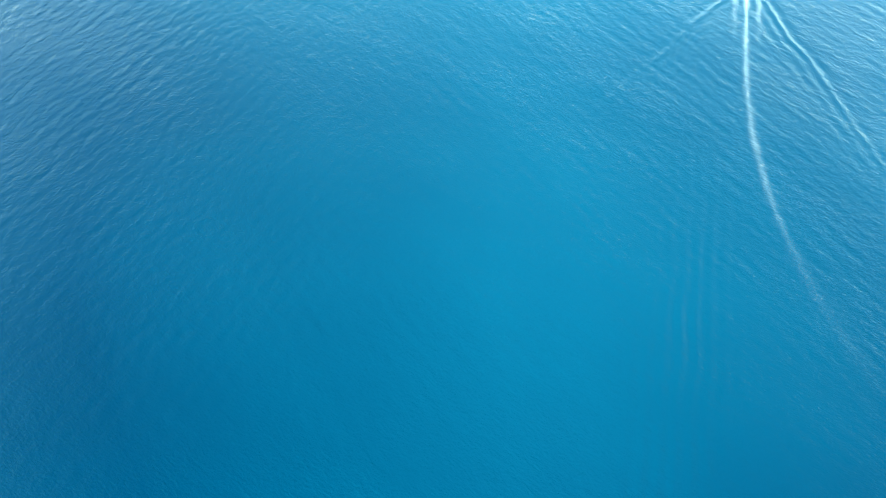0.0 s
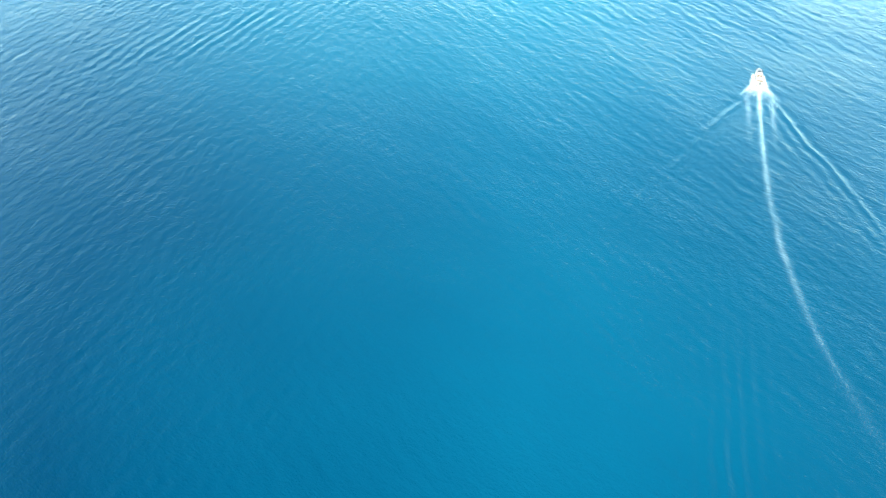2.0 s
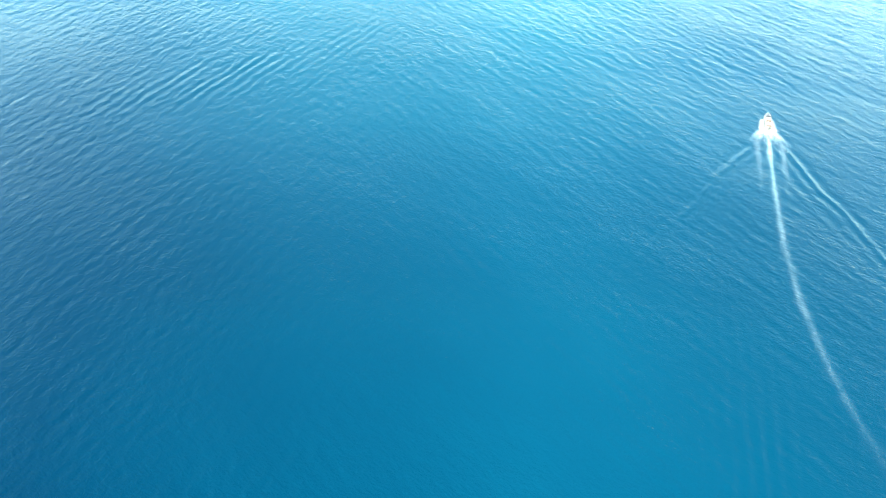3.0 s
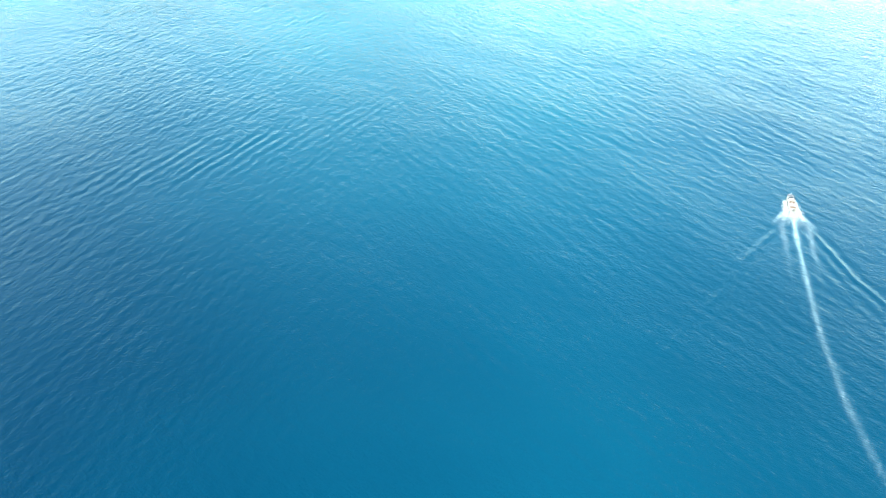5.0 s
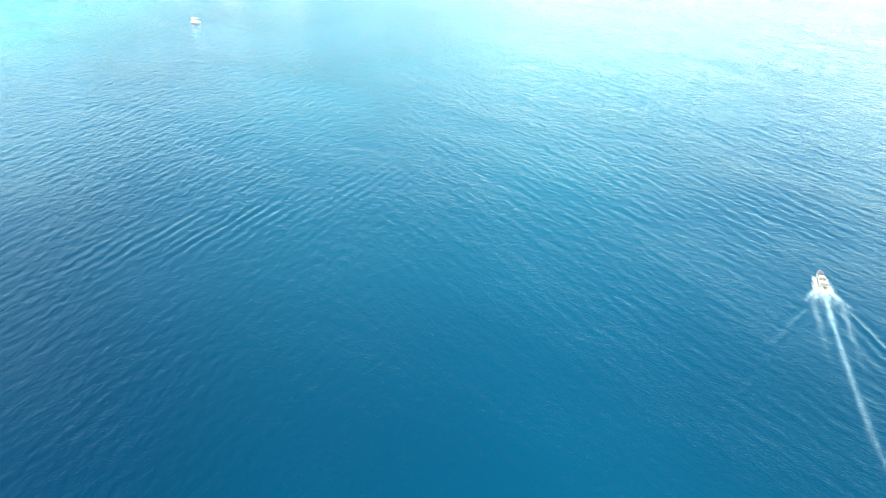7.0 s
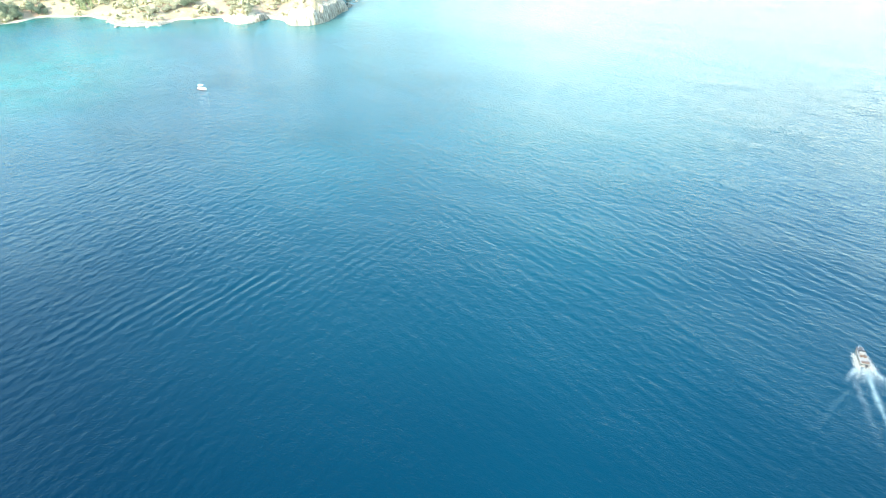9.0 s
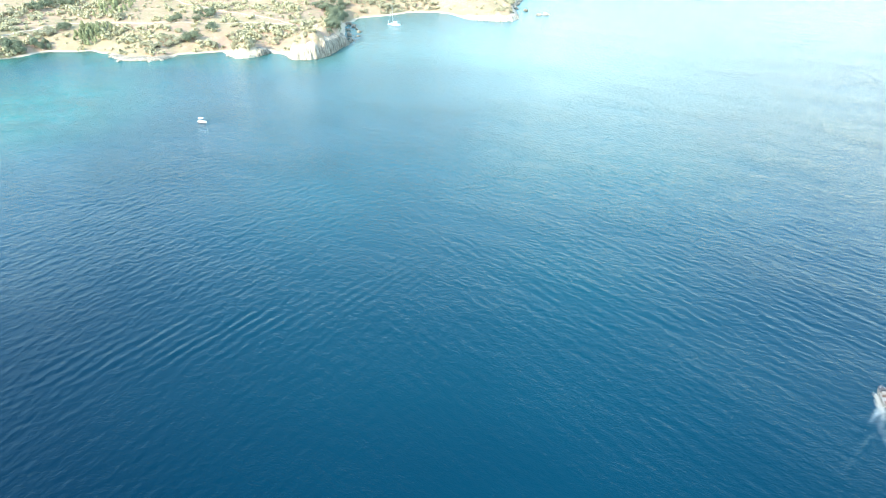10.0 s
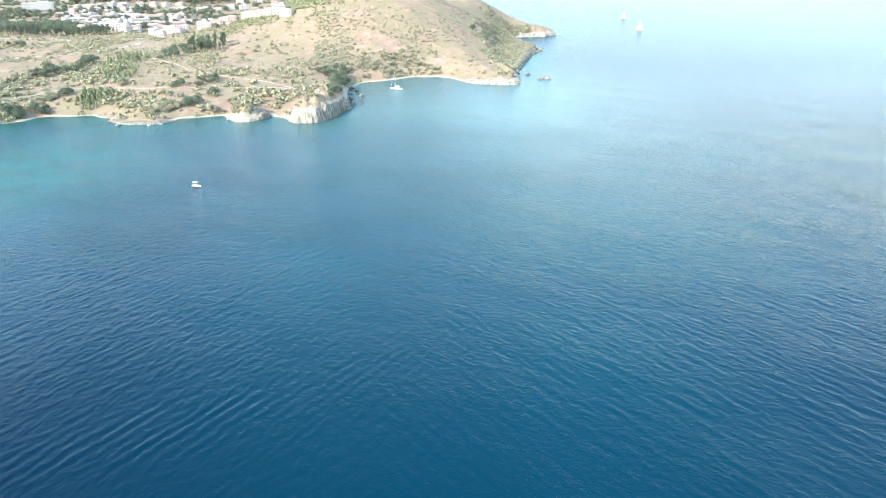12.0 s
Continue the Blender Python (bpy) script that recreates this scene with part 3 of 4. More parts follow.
# flank rocks coloured darker to carry the slope's shade
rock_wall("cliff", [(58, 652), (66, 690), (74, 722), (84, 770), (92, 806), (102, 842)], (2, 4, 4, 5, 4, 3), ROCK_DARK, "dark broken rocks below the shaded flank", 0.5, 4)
rock_wall("cliff", [(90, 972), (108, 981), (128, 984), (146, 1004), (146, 1020)], (6, 7, 6), ROCK, "white sea cliff at the far point", 0.6, 5)
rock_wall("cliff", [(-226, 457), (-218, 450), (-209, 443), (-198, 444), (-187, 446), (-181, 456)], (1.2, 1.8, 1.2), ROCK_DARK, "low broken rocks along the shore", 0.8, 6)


# ---- plants ----
def tuft_cloud(rs, lumps, count, leaf):
    """Leaf clumps, small bent three-cornered sprays, thick on the outside of some lumps."""
    verts, faces = [], []
    for k in range(count):
        c, r = lumps[rs.randint(len(lumps))]
        d = rs.normal(size=3)
        d /= np.linalg.norm(d)
        at = np.array(c) + d * r * rs.uniform(0.55, 1.08) * np.array((1, 1, 0.85))
        a, b = rs.normal(size=3), rs.normal(size=3)
        a = np.cross(d + 0.7 * a, b)
        a /= np.linalg.norm(a)
        b = np.cross(a, d + 0.3 * rs.normal(size=3))
        b /= np.linalg.norm(b)
        size = leaf * rs.uniform(0.6, 1.4)
        i = len(verts)
        verts += [at - a * size * 0.5, at + a * size * 0.5, at + b * size * 0.9, at + d * size * 0.45]
        faces += [(i, i + 1, i + 3), (i + 1, i + 2, i + 3), (i + 2, i, i + 3)]
    return np.array(verts), np.array(faces)


def make_tree(kind, seed):
    """A tapered trunk with limbs and a crown of leaf clumps. kind: broad, tall or round."""
    rs = np.random.RandomState(seed)
    tree = new("tree")
    tall, wide = {"broad": (5.0, 3.0), "tall": (8.5, 1.7), "round": (3.4, 2.3), "young": (4.4, 1.15)}[kind]
    bm = bmesh.new()
    forks = [((0, 0, -0.5), (0.1, 0.05, tall * 0.45), 0.2, 0.12)]
    lumps = []
    for k in range(7):
        a = k * 0.9 + rs.uniform(0, 0.6)
        out = wide * rs.uniform(0.35, 0.62)
        end = (out * math.cos(a), out * math.sin(a), tall * rs.uniform(0.5, 0.85))
        forks.append(((0.1, 0.05, tall * rs.uniform(0.25, 0.44)), end, 0.08, 0.03))
        lumps.append((end, wide * rs.uniform(0.38, 0.58)))
    lumps.append(((0, 0, tall * 0.82), wide * 0.55))
    if kind == "young":
        lumps = [((0, 0, tall * q), wide * (1.05 - q)) for q in (0.15, 0.25, 0.38, 0.52, 0.68, 0.84)]
    if kind == "tall":
        lumps += [((rs.uniform(-0.4, 0.4), rs.uniform(-0.4, 0.4), tall * q), wide * 0.55) for q in (0.35, 0.6, 0.75, 0.95)]
    for a, b, r0, r1 in forks:
        piece = rod(a, b, r0, r1, 6)
        data = bpy.data.meshes.new("limb")
        piece.to_mesh(data)
        piece.free()
        bm.from_mesh(data)
        bpy.data.meshes.remove(data)
    part("trunk", bm, BARK, tree)
    leaf = {"broad": 0, "tall": 0, "round": 1, "young": 2}[kind]
    v, f = tuft_cloud(rs, lumps, 260, 0.62)
    crown = arrays("crown", v, f, LEAVES[leaf], False)
    crown.parent = tree
    return tree


def stand(x, y):
    return float(height(np.array([x]), np.array([y]))[0])


TREE_KINDS = {"broad": [make_tree("broad", 1), make_tree("broad", 2), make_tree("broad", 3)], "tall": [make_tree("tall", 4), make_tree("tall", 5)],
              "young": [make_tree("young", 9), make_tree("young", 10)],
              "round": [make_tree("round", 6), make_tree("round", 7), make_tree("round", 8)]}
# groves: kind, middle, half sizes, number, scale, label
GROVES = [("tall", (-262, 711), (7, 18), 9, 1.0, "tall dark green pine below the houses"),
          ("broad", (-289, 457), (6, 4), 17, 0.9, "dark green leafy tree behind the beach"),
          ("broad", (-278, 471), (7, 4), 12, 0.85, "dark green leafy tree behind the beach"),
          ("broad", (-323, 559), (7, 17), 12, 1.15, "dark green broad tree in a hollow"),
          ("broad", (-308, 569), (7, 11), 8, 1.0, "dark green broad tree in a hollow"),
          ("broad", (-311, 598), (8, 22), 8, 1.1, "dark green broad tree in a hollow"),
          ("round", (-137, 468), (10, 7), 14, 0.7, "round bush on the rocky outcrop"),
          ("broad", (-84, 508), (5, 14), 12, 0.8, "dark green tree on the shaded cliff slope"),
          ("young", (-273, 576), (12, 24), 22, 1.1, "young conical pine planted in rows"),
          ("young", (-254, 486), (9, 9), 22, 1.0, "young conical pine on the bank"),
          ("broad", (-276, 498), (4, 7), 7, 0.8, "green bushy tree beside the track"),
          ("round", (-282, 486), (6, 5), 12, 0.9, "round olive bush beside the track"),
          ("round", (-248, 524), (4, 6), 7, 0.9, "round olive bush beside the track"),
          ("broad", (-185, 534), (8, 15), 13, 0.85, "olive-green tree beside the track"),
          ("broad", (-203, 520), (6, 7), 7, 0.7, "olive-green tree beside the track"),
          ("broad", (-179, 481), (4, 6), 8, 0.9, "dark green leafy tree above the cove"),
          ("round", (-165, 476), (5, 4), 10, 0.9, "round bush above the cove"),
          ("broad", (-172, 501), (5, 6), 7, 0.7, "dark green leafy tree above the cove"),
          ("round", (-190, 475), (7, 6), 12, 0.8, "round bush above the cove"),
          ("round", (-200, 461), (7, 6), 10, 0.75, "round bush above the cove"),
          ("round", (-221, 483), (7, 15), 7, 0.7, "round olive bush on dry grass"),
          ("round", (-146, 491), (10, 9), 17, 0.8, "round bush on the rocky outcrop"),
          ("round", (-123, 493), (4, 9), 8, 0.75, "round bush on the cliff top"),
          ("broad", (-96, 590), (7, 24), 18, 1.0, "dark green tree on the shaded cliff slope"),
          ("broad", (-109, 594), (5, 10), 8, 0.8, "dark green tree on the shaded cliff slope"),
          ("broad", (-82, 496), (4, 14), 7, 0.8, "dark green tree on the shaded cliff slope"),
          ("round", (-105, 514), (11, 15), 10, 0.6, "round bush on the cliff top"),
          ("round", (-337, 541), (12, 24), 15, 0.8, "round olive bush on dry grass"),
          ("round", (-138, 461), (9, 5), 18, 0.7, "round bush on the rocky outcrop"),
          ("round", (-98, 463), (9, 6), 14, 0.6, "round bush on the cliff top"),
          ("broad", (22, 776), (4, 3), 2, 1.3, "dark tree on the ridge")]
rs = np.random.RandomState(2)
started = set()
for kind, (cx, cy), (rx, ry), count, scale, label in GROVES:
    for k in range(count):
        a, r = rs.uniform(0, 6.28), math.sqrt(rs.rand())
        x, y = cx + rx * r * math.cos(a), cy + ry * r * math.sin(a)
        if inland(np.array([x]), np.array([y]))[0] < 2.5:
            continue
        which = rs.randint(len(TREE_KINDS[kind]))
        size = scale * rs.uniform(0.7, 1.3)
        m = pose(x, y, stand(x, y) - 0.1, 0, 0, rs.uniform(0, 360))
        t = TREE_KINDS[kind][which]
        if (kind, which) in started:
            t = copy_thing(t, m)
        else:
            started.add((kind, which))
            t.matrix_basis = m
        t.scale = (size, size, size * rs.uniform(0.85, 1.15))
        tagged(t, label, "tree", "trees of the headland")


def joined_grove(kind, at, half, count, scale, label, seed):
    """Far trees that run into one another, as one object."""
    rs = np.random.RandomState(seed)
    pieces = {"crown": [[], [], 0], "trunk": [[], [], 0]}
    for k in range(count):
        x, y = at[0] + rs.uniform(-1, 1) * half[0], at[1] + rs.uniform(-1, 1) * half[1]
        size = scale * rs.uniform(0.7, 1.3)
        if inland(np.array([x]), np.array([y]))[0] < 3:
            continue
        m = np.array(pose(x, y, stand(x, y) - 0.1, 0, 0, rs.uniform(0, 360)) @ Matrix.Scale(size, 4))
        source = TREE_KINDS[kind][rs.randint(len(TREE_KINDS[kind]))]
        for child in source.children:
            data, into = child.data, pieces[child.name.split(".")[0]]
            v = np.empty(len(data.vertices) * 3)
            data.vertices.foreach_get("co", v)
            data.calc_loop_triangles()
            f = np.empty(len(data.loop_triangles) * 3, int)
            data.loop_triangles.foreach_get("vertices", f)
            into[0].append(v.reshape(-1, 3) @ m[:3, :3].T + m[:3, 3])
            into[1].append(f.reshape(-1, 3) + into[2])
            into[2] += len(v) // 3
    top = arrays("distant_trees", np.concatenate(pieces["crown"][0]), np.concatenate(pieces["crown"][1]), LEAVES[{"round": 1, "young": 2}.get(kind, 0)], False)
    stems = arrays("trunks", np.concatenate(pieces["trunk"][0]), np.concatenate(pieces["trunk"][1]), BARK, False)
    stems.parent = top
    tagged(top, label, "trees", kind="stuff")


joined_grove("tall", (-500, 835), (95, 16), 150, 1.15, "dark green cypress row below the town", 31)
joined_grove("broad", (-590, 915), (110, 50), 190, 1.6, "dense dark green trees below the town", 32)
joined_grove("broad", (-400, 950), (110, 90), 120, 1.5, "garden trees between the white houses", 33)
joined_grove("broad", (-560, 1140), (200, 90), 130, 1.6, "garden trees between the white houses", 34)
joined_grove("broad", (-640, 1400), (130, 40), 110, 2.2, "hazy dark wood behind the town", 35)
joined_grove("broad", (-430, 1370), (110, 40), 90, 2.2, "hazy dark wood behind the town", 36)
joined_grove("tall", (-236, 691), (15, 15), 26, 1.15, "dark green pine grove below the houses", 40)
joined_grove("broad", (-262, 672), (12, 16), 16, 1.0, "green trees below the houses", 42)
joined_grove("broad", (-261, 640), (4, 19), 7, 0.9, "green trees below the houses", 43)
joined_grove("round", (-176, 663), (25, 17), 22, 0.7, "low grey-green bushes on the dry slope", 44)
joined_grove("round", (-42, 642), (30, 18), 34, 0.9, "low grey-green bushes on the dry slope", 45)
joined_grove("round", (-81, 623), (14, 13), 14, 0.9, "low grey-green bushes on the dry slope", 46)
joined_grove("broad", (-86, 535), (6, 20), 26, 1.05, "dark green trees on the shaded cliff slope", 48)
joined_grove("broad", (-90, 570), (7, 18), 26, 1.05, "dark green trees on the shaded cliff slope", 49)
joined_grove("young", (-284, 612), (11, 20), 46, 1.25, "young conical pines planted in rows", 50)
joined_grove("young", (-262, 556), (10, 22), 40, 1.1, "young conical pines planted in rows", 51)
joined_grove("young", (-254, 496), (12, 9), 46, 1.1, "young conical pines on the bank", 52)
joined_grove("round", (-330, 500), (25, 35), 30, 0.8, "round olive bushes on dry grass", 53)
joined_grove("broad", (-456, 718), (11, 24), 8, 0.9, "green trees below the houses", 47)


def scrub_field(name, centres, sizes, material, label, seed):
    """Low bushes beyond counting, as one mesh of leaf clumps."""
    rs = np.random.RandomState(seed)
    kinds = []
    for k in range(8):
        lumps = [((rs.uniform(-0.5, 0.5), rs.uniform(-0.5, 0.5), rs.uniform(0.2, 0.5)), rs.uniform(0.3, 0.55)) for _ in range(4)]
        kinds.append(tuft_cloud(rs, lumps, 16, 0.55))
    allv, allf, n = [], [], 0
    for (x, y, z), size in zip(centres, sizes):
        v, f = kinds[rs.randint(8)]
        a = rs.uniform(0, 6.28)
        turn = np.array([[math.cos(a), -math.sin(a), 0], [math.sin(a), math.cos(a), 0], [0, 0, rs.uniform(0.7, 1.2)]])
        allv.append((v @ turn.T) * size + (x, y, z))
        allf.append(f + n)
        n += len(v)
    tagged(arrays(name, np.concatenate(allv), np.concatenate(allf), material, False), label, "shrubs", kind="stuff")


def scatter(rs, count, low, high, chance, edge=3.5):
    """Places on land inside a box, kept where chance says so."""
    x, y = rs.uniform(low[0], high[0], count), rs.uniform(low[1], high[1], count)
    keep = (inland(x, y) > edge) & (beside_tracks(x, y) > 2.2) & (rs.rand(count) < chance(x, y))
    x, y = x[keep], y[keep]
    return np.stack([x, y, height(x, y) - 0.15], -1)


def patchy(size, shift, low, floor=0.1):
    return lambda x, y: np.clip((value_noise(x, y, size, shift) + 0.6 * value_noise(x, y, size / 3, shift + 1) - low) * 1.9, floor, 1)


rs = np.random.RandomState(12)
near = scatter(rs, 7600, (-340, 440), (-70, 600), patchy(26, 61, -0.02), 2.0)
scrub_field("shrubs", near, 0.6 + 3.4 * rs.rand(len(near)) ** 2, LEAVES[3], "dry olive-green shrubs over the shore terrace", 21)
upland = patchy(40, 63, -0.2)
hill = scatter(rs, 14500, (-130, 600), (100, 860), lambda x, y: upland(x, y) * np.clip((735 - y) / 110, 0.6, 1))
scrub_field("shrubs", hill, (0.6 + 2.6 * rs.rand(len(hill)) ** 2) * np.interp(hill[:, 1], [640, 740], [1, 0.5]), LEAVES[1], "grey-green shrubs over the headland slope", 22)
back = scatter(rs, 9500, (-620, 560), (-120, 900), patchy(50, 65, -0.1))
scrub_field("shrubs", back, 0.9 + 3.0 * rs.rand(len(back)) ** 2, LEAVES[3], "scattered dry shrubs behind the terrace", 23)
shade = scatter(rs, 9000, (5, 640), (110, 1000), lambda x, y: (x > flank_crest(y) - 4 + 9 * value_noise(x, y, 18, 80)) * np.exp(-np.maximum(inland(x, y) - 10, 0) / 40), 2)
scrub_field("shrubs", shade, rs.uniform(1.2, 3.2, len(shade)), LEAVES[1], "grey-green shrubs on the steep seaward slope", 24)
wood = scatter(rs, 9000, (-300, 740), (-30, 1000), lambda x, y: np.exp(-(((x + 150 - 0.5 * (y - 860)) / 85) ** 4) - ((y - 875) / 85) ** 4))
scrub_field("pine_wood", wood, rs.uniform(1.8, 3.4, len(wood)), LEAVES[2], "light green young pine wood on the hill", 25)
far = scatter(rs, 3600, (-1000, 950), (-180, 1600), patchy(90, 67, 0.0))
scrub_field("distant_woods", far, rs.uniform(3.0, 6.0, len(far)), LEAVES[0], "hazy dark green woods behind the town", 26)


# ---- boulders at the waterline ----
def make_boulder(seed, material):
    rs = np.random.RandomState(seed)
    bm = bmesh.new()
    bmesh.ops.create_icosphere(bm, subdivisions=3, radius=1.0)
    cuts = [(Vector(rs.normal(size=3)).normalized(), rs.uniform(0.55, 0.85)) for _ in range(9)]
    for v in bm.verts:
        for n, d in cuts:
            over = v.co.dot(n) - d
            if over > 0:
                v.co -= n * over * 0.9
        v.co *= 1 + 0.10 * noise.noise(v.co * 2.3 + Vector((seed, 0, 0)))
        v.co.z *= 0.75
    return part("boulder", bm, material, None)


stones = [make_boulder(k, ROCK) for k in range(5)]
dark_stones = [make_boulder(k, ROCK_DARK) for k in range(5, 8)]
BOULDERS = [(61, 664, 2.4), (65, 682, 3.0), (70, 704, 2.2), (83, 772, 3.0), (89, 790, 2.4), (69.5, 644, 2.6), (79, 622, 2.2), (85, 625, 2.8), (71, 733, 3.2), (78, 748, 2.4), (94, 804, 3.0), (103.5, 830, 3.6), (99, 818, 2.2),
            (-77, 561, 2.4), (-83, 573, 2.8), (-80, 549, 1.8), (-72, 505, 2.2), (-74, 516, 1.8), (-76, 528, 2.4), (-73.5, 497, 1.6), (-78, 537, 1.5),
            (-212, 441, 1.5), (-205, 443, 1.2), (-192, 441, 1.4), (-223, 452, 1.3), (-186, 445, 1.6), (-121, 469, 1.3), (-113, 465, 1.1), (-147, 459, 1.3),
            (-70, 540, 2.0), (-74, 552, 1.6), (-69, 525, 1.6), (-71, 510, 1.5), (-78, 567, 2.2), (62, 655, 2.0), (74, 740, 2.6), (80, 761, 2.2), (97, 811, 2.6)]
rs = np.random.RandomState(4)
placed = set()
for k, (x, y, size) in enumerate(BOULDERS):
    m = pose(x, y, 0.15 * size, 0, 0, rs.uniform(0, 360)) @ Matrix.Diagonal((size * rs.uniform(0.8, 1.3), size, size * rs.uniform(0.7, 1.0), 1))
    # boulders on the shaded shores take the dark rock: shade in their colour
    shady = -90 < x < -60 or x > 55
    b = dark_stones[k % 3] if shady else stones[k % 5]
    if b.name in placed:
        b = b.copy()
        scene.collection.objects.link(b)
    placed.add(b.name)
    b.matrix_world = m
    tagged(b, "boulder standing in shallow water, darkened for the shaded shore" if shady else "pale weathered boulder standing in shallow water", "rock", "boulders along the shore")


# ---- the town ----
def make_house(wide, deep, floors, roof, plaster, tiles):
    """A house with wall, roof, door and windows; roof: hip or flat."""
    house = new("house")
    tall = 2.9 * floors
    part("wall", box((wide, deep, tall + 1.5), (0, 0, tall / 2 - 0.75)), plaster, house)
    if roof == "hip":
        bm = bmesh.new()
        e, r = 0.5, wide / 2 - min(wide, deep) * 0.4
        low = [bm.verts.new((sx * (wide / 2 + e), sy * (deep / 2 + e), tall)) for sx, sy in ((-1, -1), (1, -1), (1, 1), (-1, 1))]
        rim = [bm.verts.new((v.co.x, v.co.y, tall + 0.2)) for v in low]
        ridge = [bm.verts.new((-r, 0, tall + 1.9)), bm.verts.new((r, 0, tall + 1.9))]
        bm.faces.new(low[::-1])
        for a in range(4):
            bm.faces.new((low[a], low[(a + 1) % 4], rim[(a + 1) % 4], rim[a]))
        bm.faces.new((rim[0], rim[1], ridge[1], ridge[0]))
        bm.faces.new((rim[2], rim[3], ridge[0], ridge[1]))
        bm.faces.new((rim[1], rim[2], ridge[1]))
        bm.faces.new((rim[3], rim[0], ridge[0]))
        part("roof", bm, tiles, house)
    else:
        part("roof", box((wide + 0.5, deep + 0.5, 0.35), (0, 0, tall + 0.177)), tiles, house)
        part("parapet", box((wide * 0.35, deep * 0.45, 2.2), (wide * 0.2, deep * 0.15, tall + 1.46)), plaster, house)
    for f in range(floors):
        for k in range(max(2, int(wide / 3.2))):
            at = -wide / 2 + (k + 0.5) * wide / max(2, int(wide / 3.2))
            z = 2.9 * f + 1.5
            if f == 0 and k == 0:
                part("door", box((1.1, 0.12, 2.1), (at, -deep / 2 - 0.02, 1.05)), TIMBER, house)
            else:
                pane = part("window", box((1.3, 0.12, 1.3), (at, -deep / 2 - 0.02, z)), GLASS, house)
                part("sill", box((1.5, 0.22, 0.08), (at, -deep / 2 - 0.05, z - 0.7)), plaster, pane)
    if floors > 1:
        part("balcony", box((wide * 0.5, 1.3, 1.1), (wide * 0.15, -deep / 2 - 0.66, 3.3), 0.04), plaster, house)
    return house


HOUSE_KINDS = [make_house(14, 10, 3, "flat", PLASTER[0], TILES[1]), make_house(13, 10, 2, "hip", PLASTER[0], TILES[0]),
               make_house(14, 10, 2, "hip", PLASTER[1], TILES[0]), make_house(11, 10, 3, "flat", PLASTER[0], TILES[1]), make_house(20, 11, 2, "hip", PLASTER[0], TILES[1])]
HOUSE_LABELS = ["white three-storey house with a flat roof terrace", "white two-storey house with a terracotta hip roof", "cream two-storey house with a terracotta roof",
                "white cubic three-storey house with a stair tower", "long white two-storey house with a pale roof"]
# streets: from, to, number of houses
STREETS = [((-776, 1255), (-690, 1190), 4), ((-575, 1050), (-505, 1105), 6), ((-560, 1000), (-470, 985), 6), ((-478, 900), (-392, 862), 7), ((-505, 940), (-400, 925), 7), ((-352, 815), (-312, 800), 4), ((-470, 945), (-420, 900), 5), ((-390, 890), (-330, 870), 5), ((-640, 1120), (-560, 1090), 5), ((-400, 1000), (-320, 960), 6),
           ((-306, 828), (-255, 838), 5), ((-250, 838), (-192, 800), 5), ((-183, 766), (-176, 770), 1), ((-478, 1045), (-400, 1075), 6), ((-720, 1300), (-500, 1295), 9), ((-500, 1225), (-330, 1190), 8), ((-420, 1330), (-300, 1300), 5),
           ((-672, 1206), (-544, 1210), 6), ((-563, 1059), (-440, 1076), 6), ((-492, 927), (-396, 854), 6), ((-478, 983), (-355, 926), 6)]
rs = np.random.RandomState(8)
used = set()
for (ax, ay), (bx, by), count in STREETS:
    for k in range(count):
        q = (k + 0.5) / count
        x, y = ax + (bx - ax) * q + rs.uniform(-4, 4), ay + (by - ay) * q + rs.uniform(-6, 6)
        kind = rs.choice(5, p=[0.14, 0.4, 0.24, 0.1, 0.12])
        m = pose(x, y, stand(x, y), 0, 0, rs.uniform(-35, 35))
        if kind in used:
            h = copy_thing(HOUSE_KINDS[kind], m)
        else:
            h = HOUSE_KINDS[kind]
            h.matrix_basis = m
            used.add(kind)
        tagged(h, HOUSE_LABELS[kind], "house", "houses of the town")
hotel = make_house(46, 14, 5, "flat", PLASTER[0], TILES[1])
hotel.name = "hotel"
hotel.matrix_basis = pose(-712, 1190, stand(-712, 1190), 0, 0, 24)
tagged(hotel, "long white five-storey block above the town", "building")


# ---- boats ----
def hull_sections(length, beam, side, draft, stem=0.55, blunt=2.2):
    """Half-round cross-sections from stern to bow, y ahead."""
    out = []
    for q in np.linspace(0, 1, 15):
        y = -length / 2 + length * q
        w = beam / 2 * (0.9 + 0.1 * math.sin(math.pi * min(q * 1.4, 1))) * (1 - max(0, (q - stem) / (1 - stem)) ** blunt * 0.97)
        rise = side * (1 + 0.35 * max(0, q - 0.4) ** 1.5)
        keel = -draft * (1 - max(0, q - 0.6) / 0.4 * 1.3)
        out.append([(-w, y, rise), (-w * 0.97, y, rise * 0.5), (-w * 0.85, y, keel * 0.2), (-w * 0.4, y, keel * 0.8), (0, y, keel),
                    (w * 0.4, y, keel * 0.8), (w * 0.85, y, keel * 0.2), (w * 0.97, y, rise * 0.5), (w, y, rise)])
    return out


def deck_over(sections, start, end, drop=0.0):
    bm = bmesh.new()
    rows = [[bm.verts.new((x, s[0][1], s[0][2] - drop)) for x in np.linspace(s[0][0], s[-1][0], 5)] for s in sections[start:end]]
    for r in rows:
        r[2].co.z += 0.06
    for a, b in zip(rows, rows[1:]):
        for k in range(4):
            bm.faces.new((a[k], a[k + 1], b[k + 1], b[k]))
    bmesh.ops.solidify(bm, geom=bm.faces[:], thickness=0.04)
    return bm


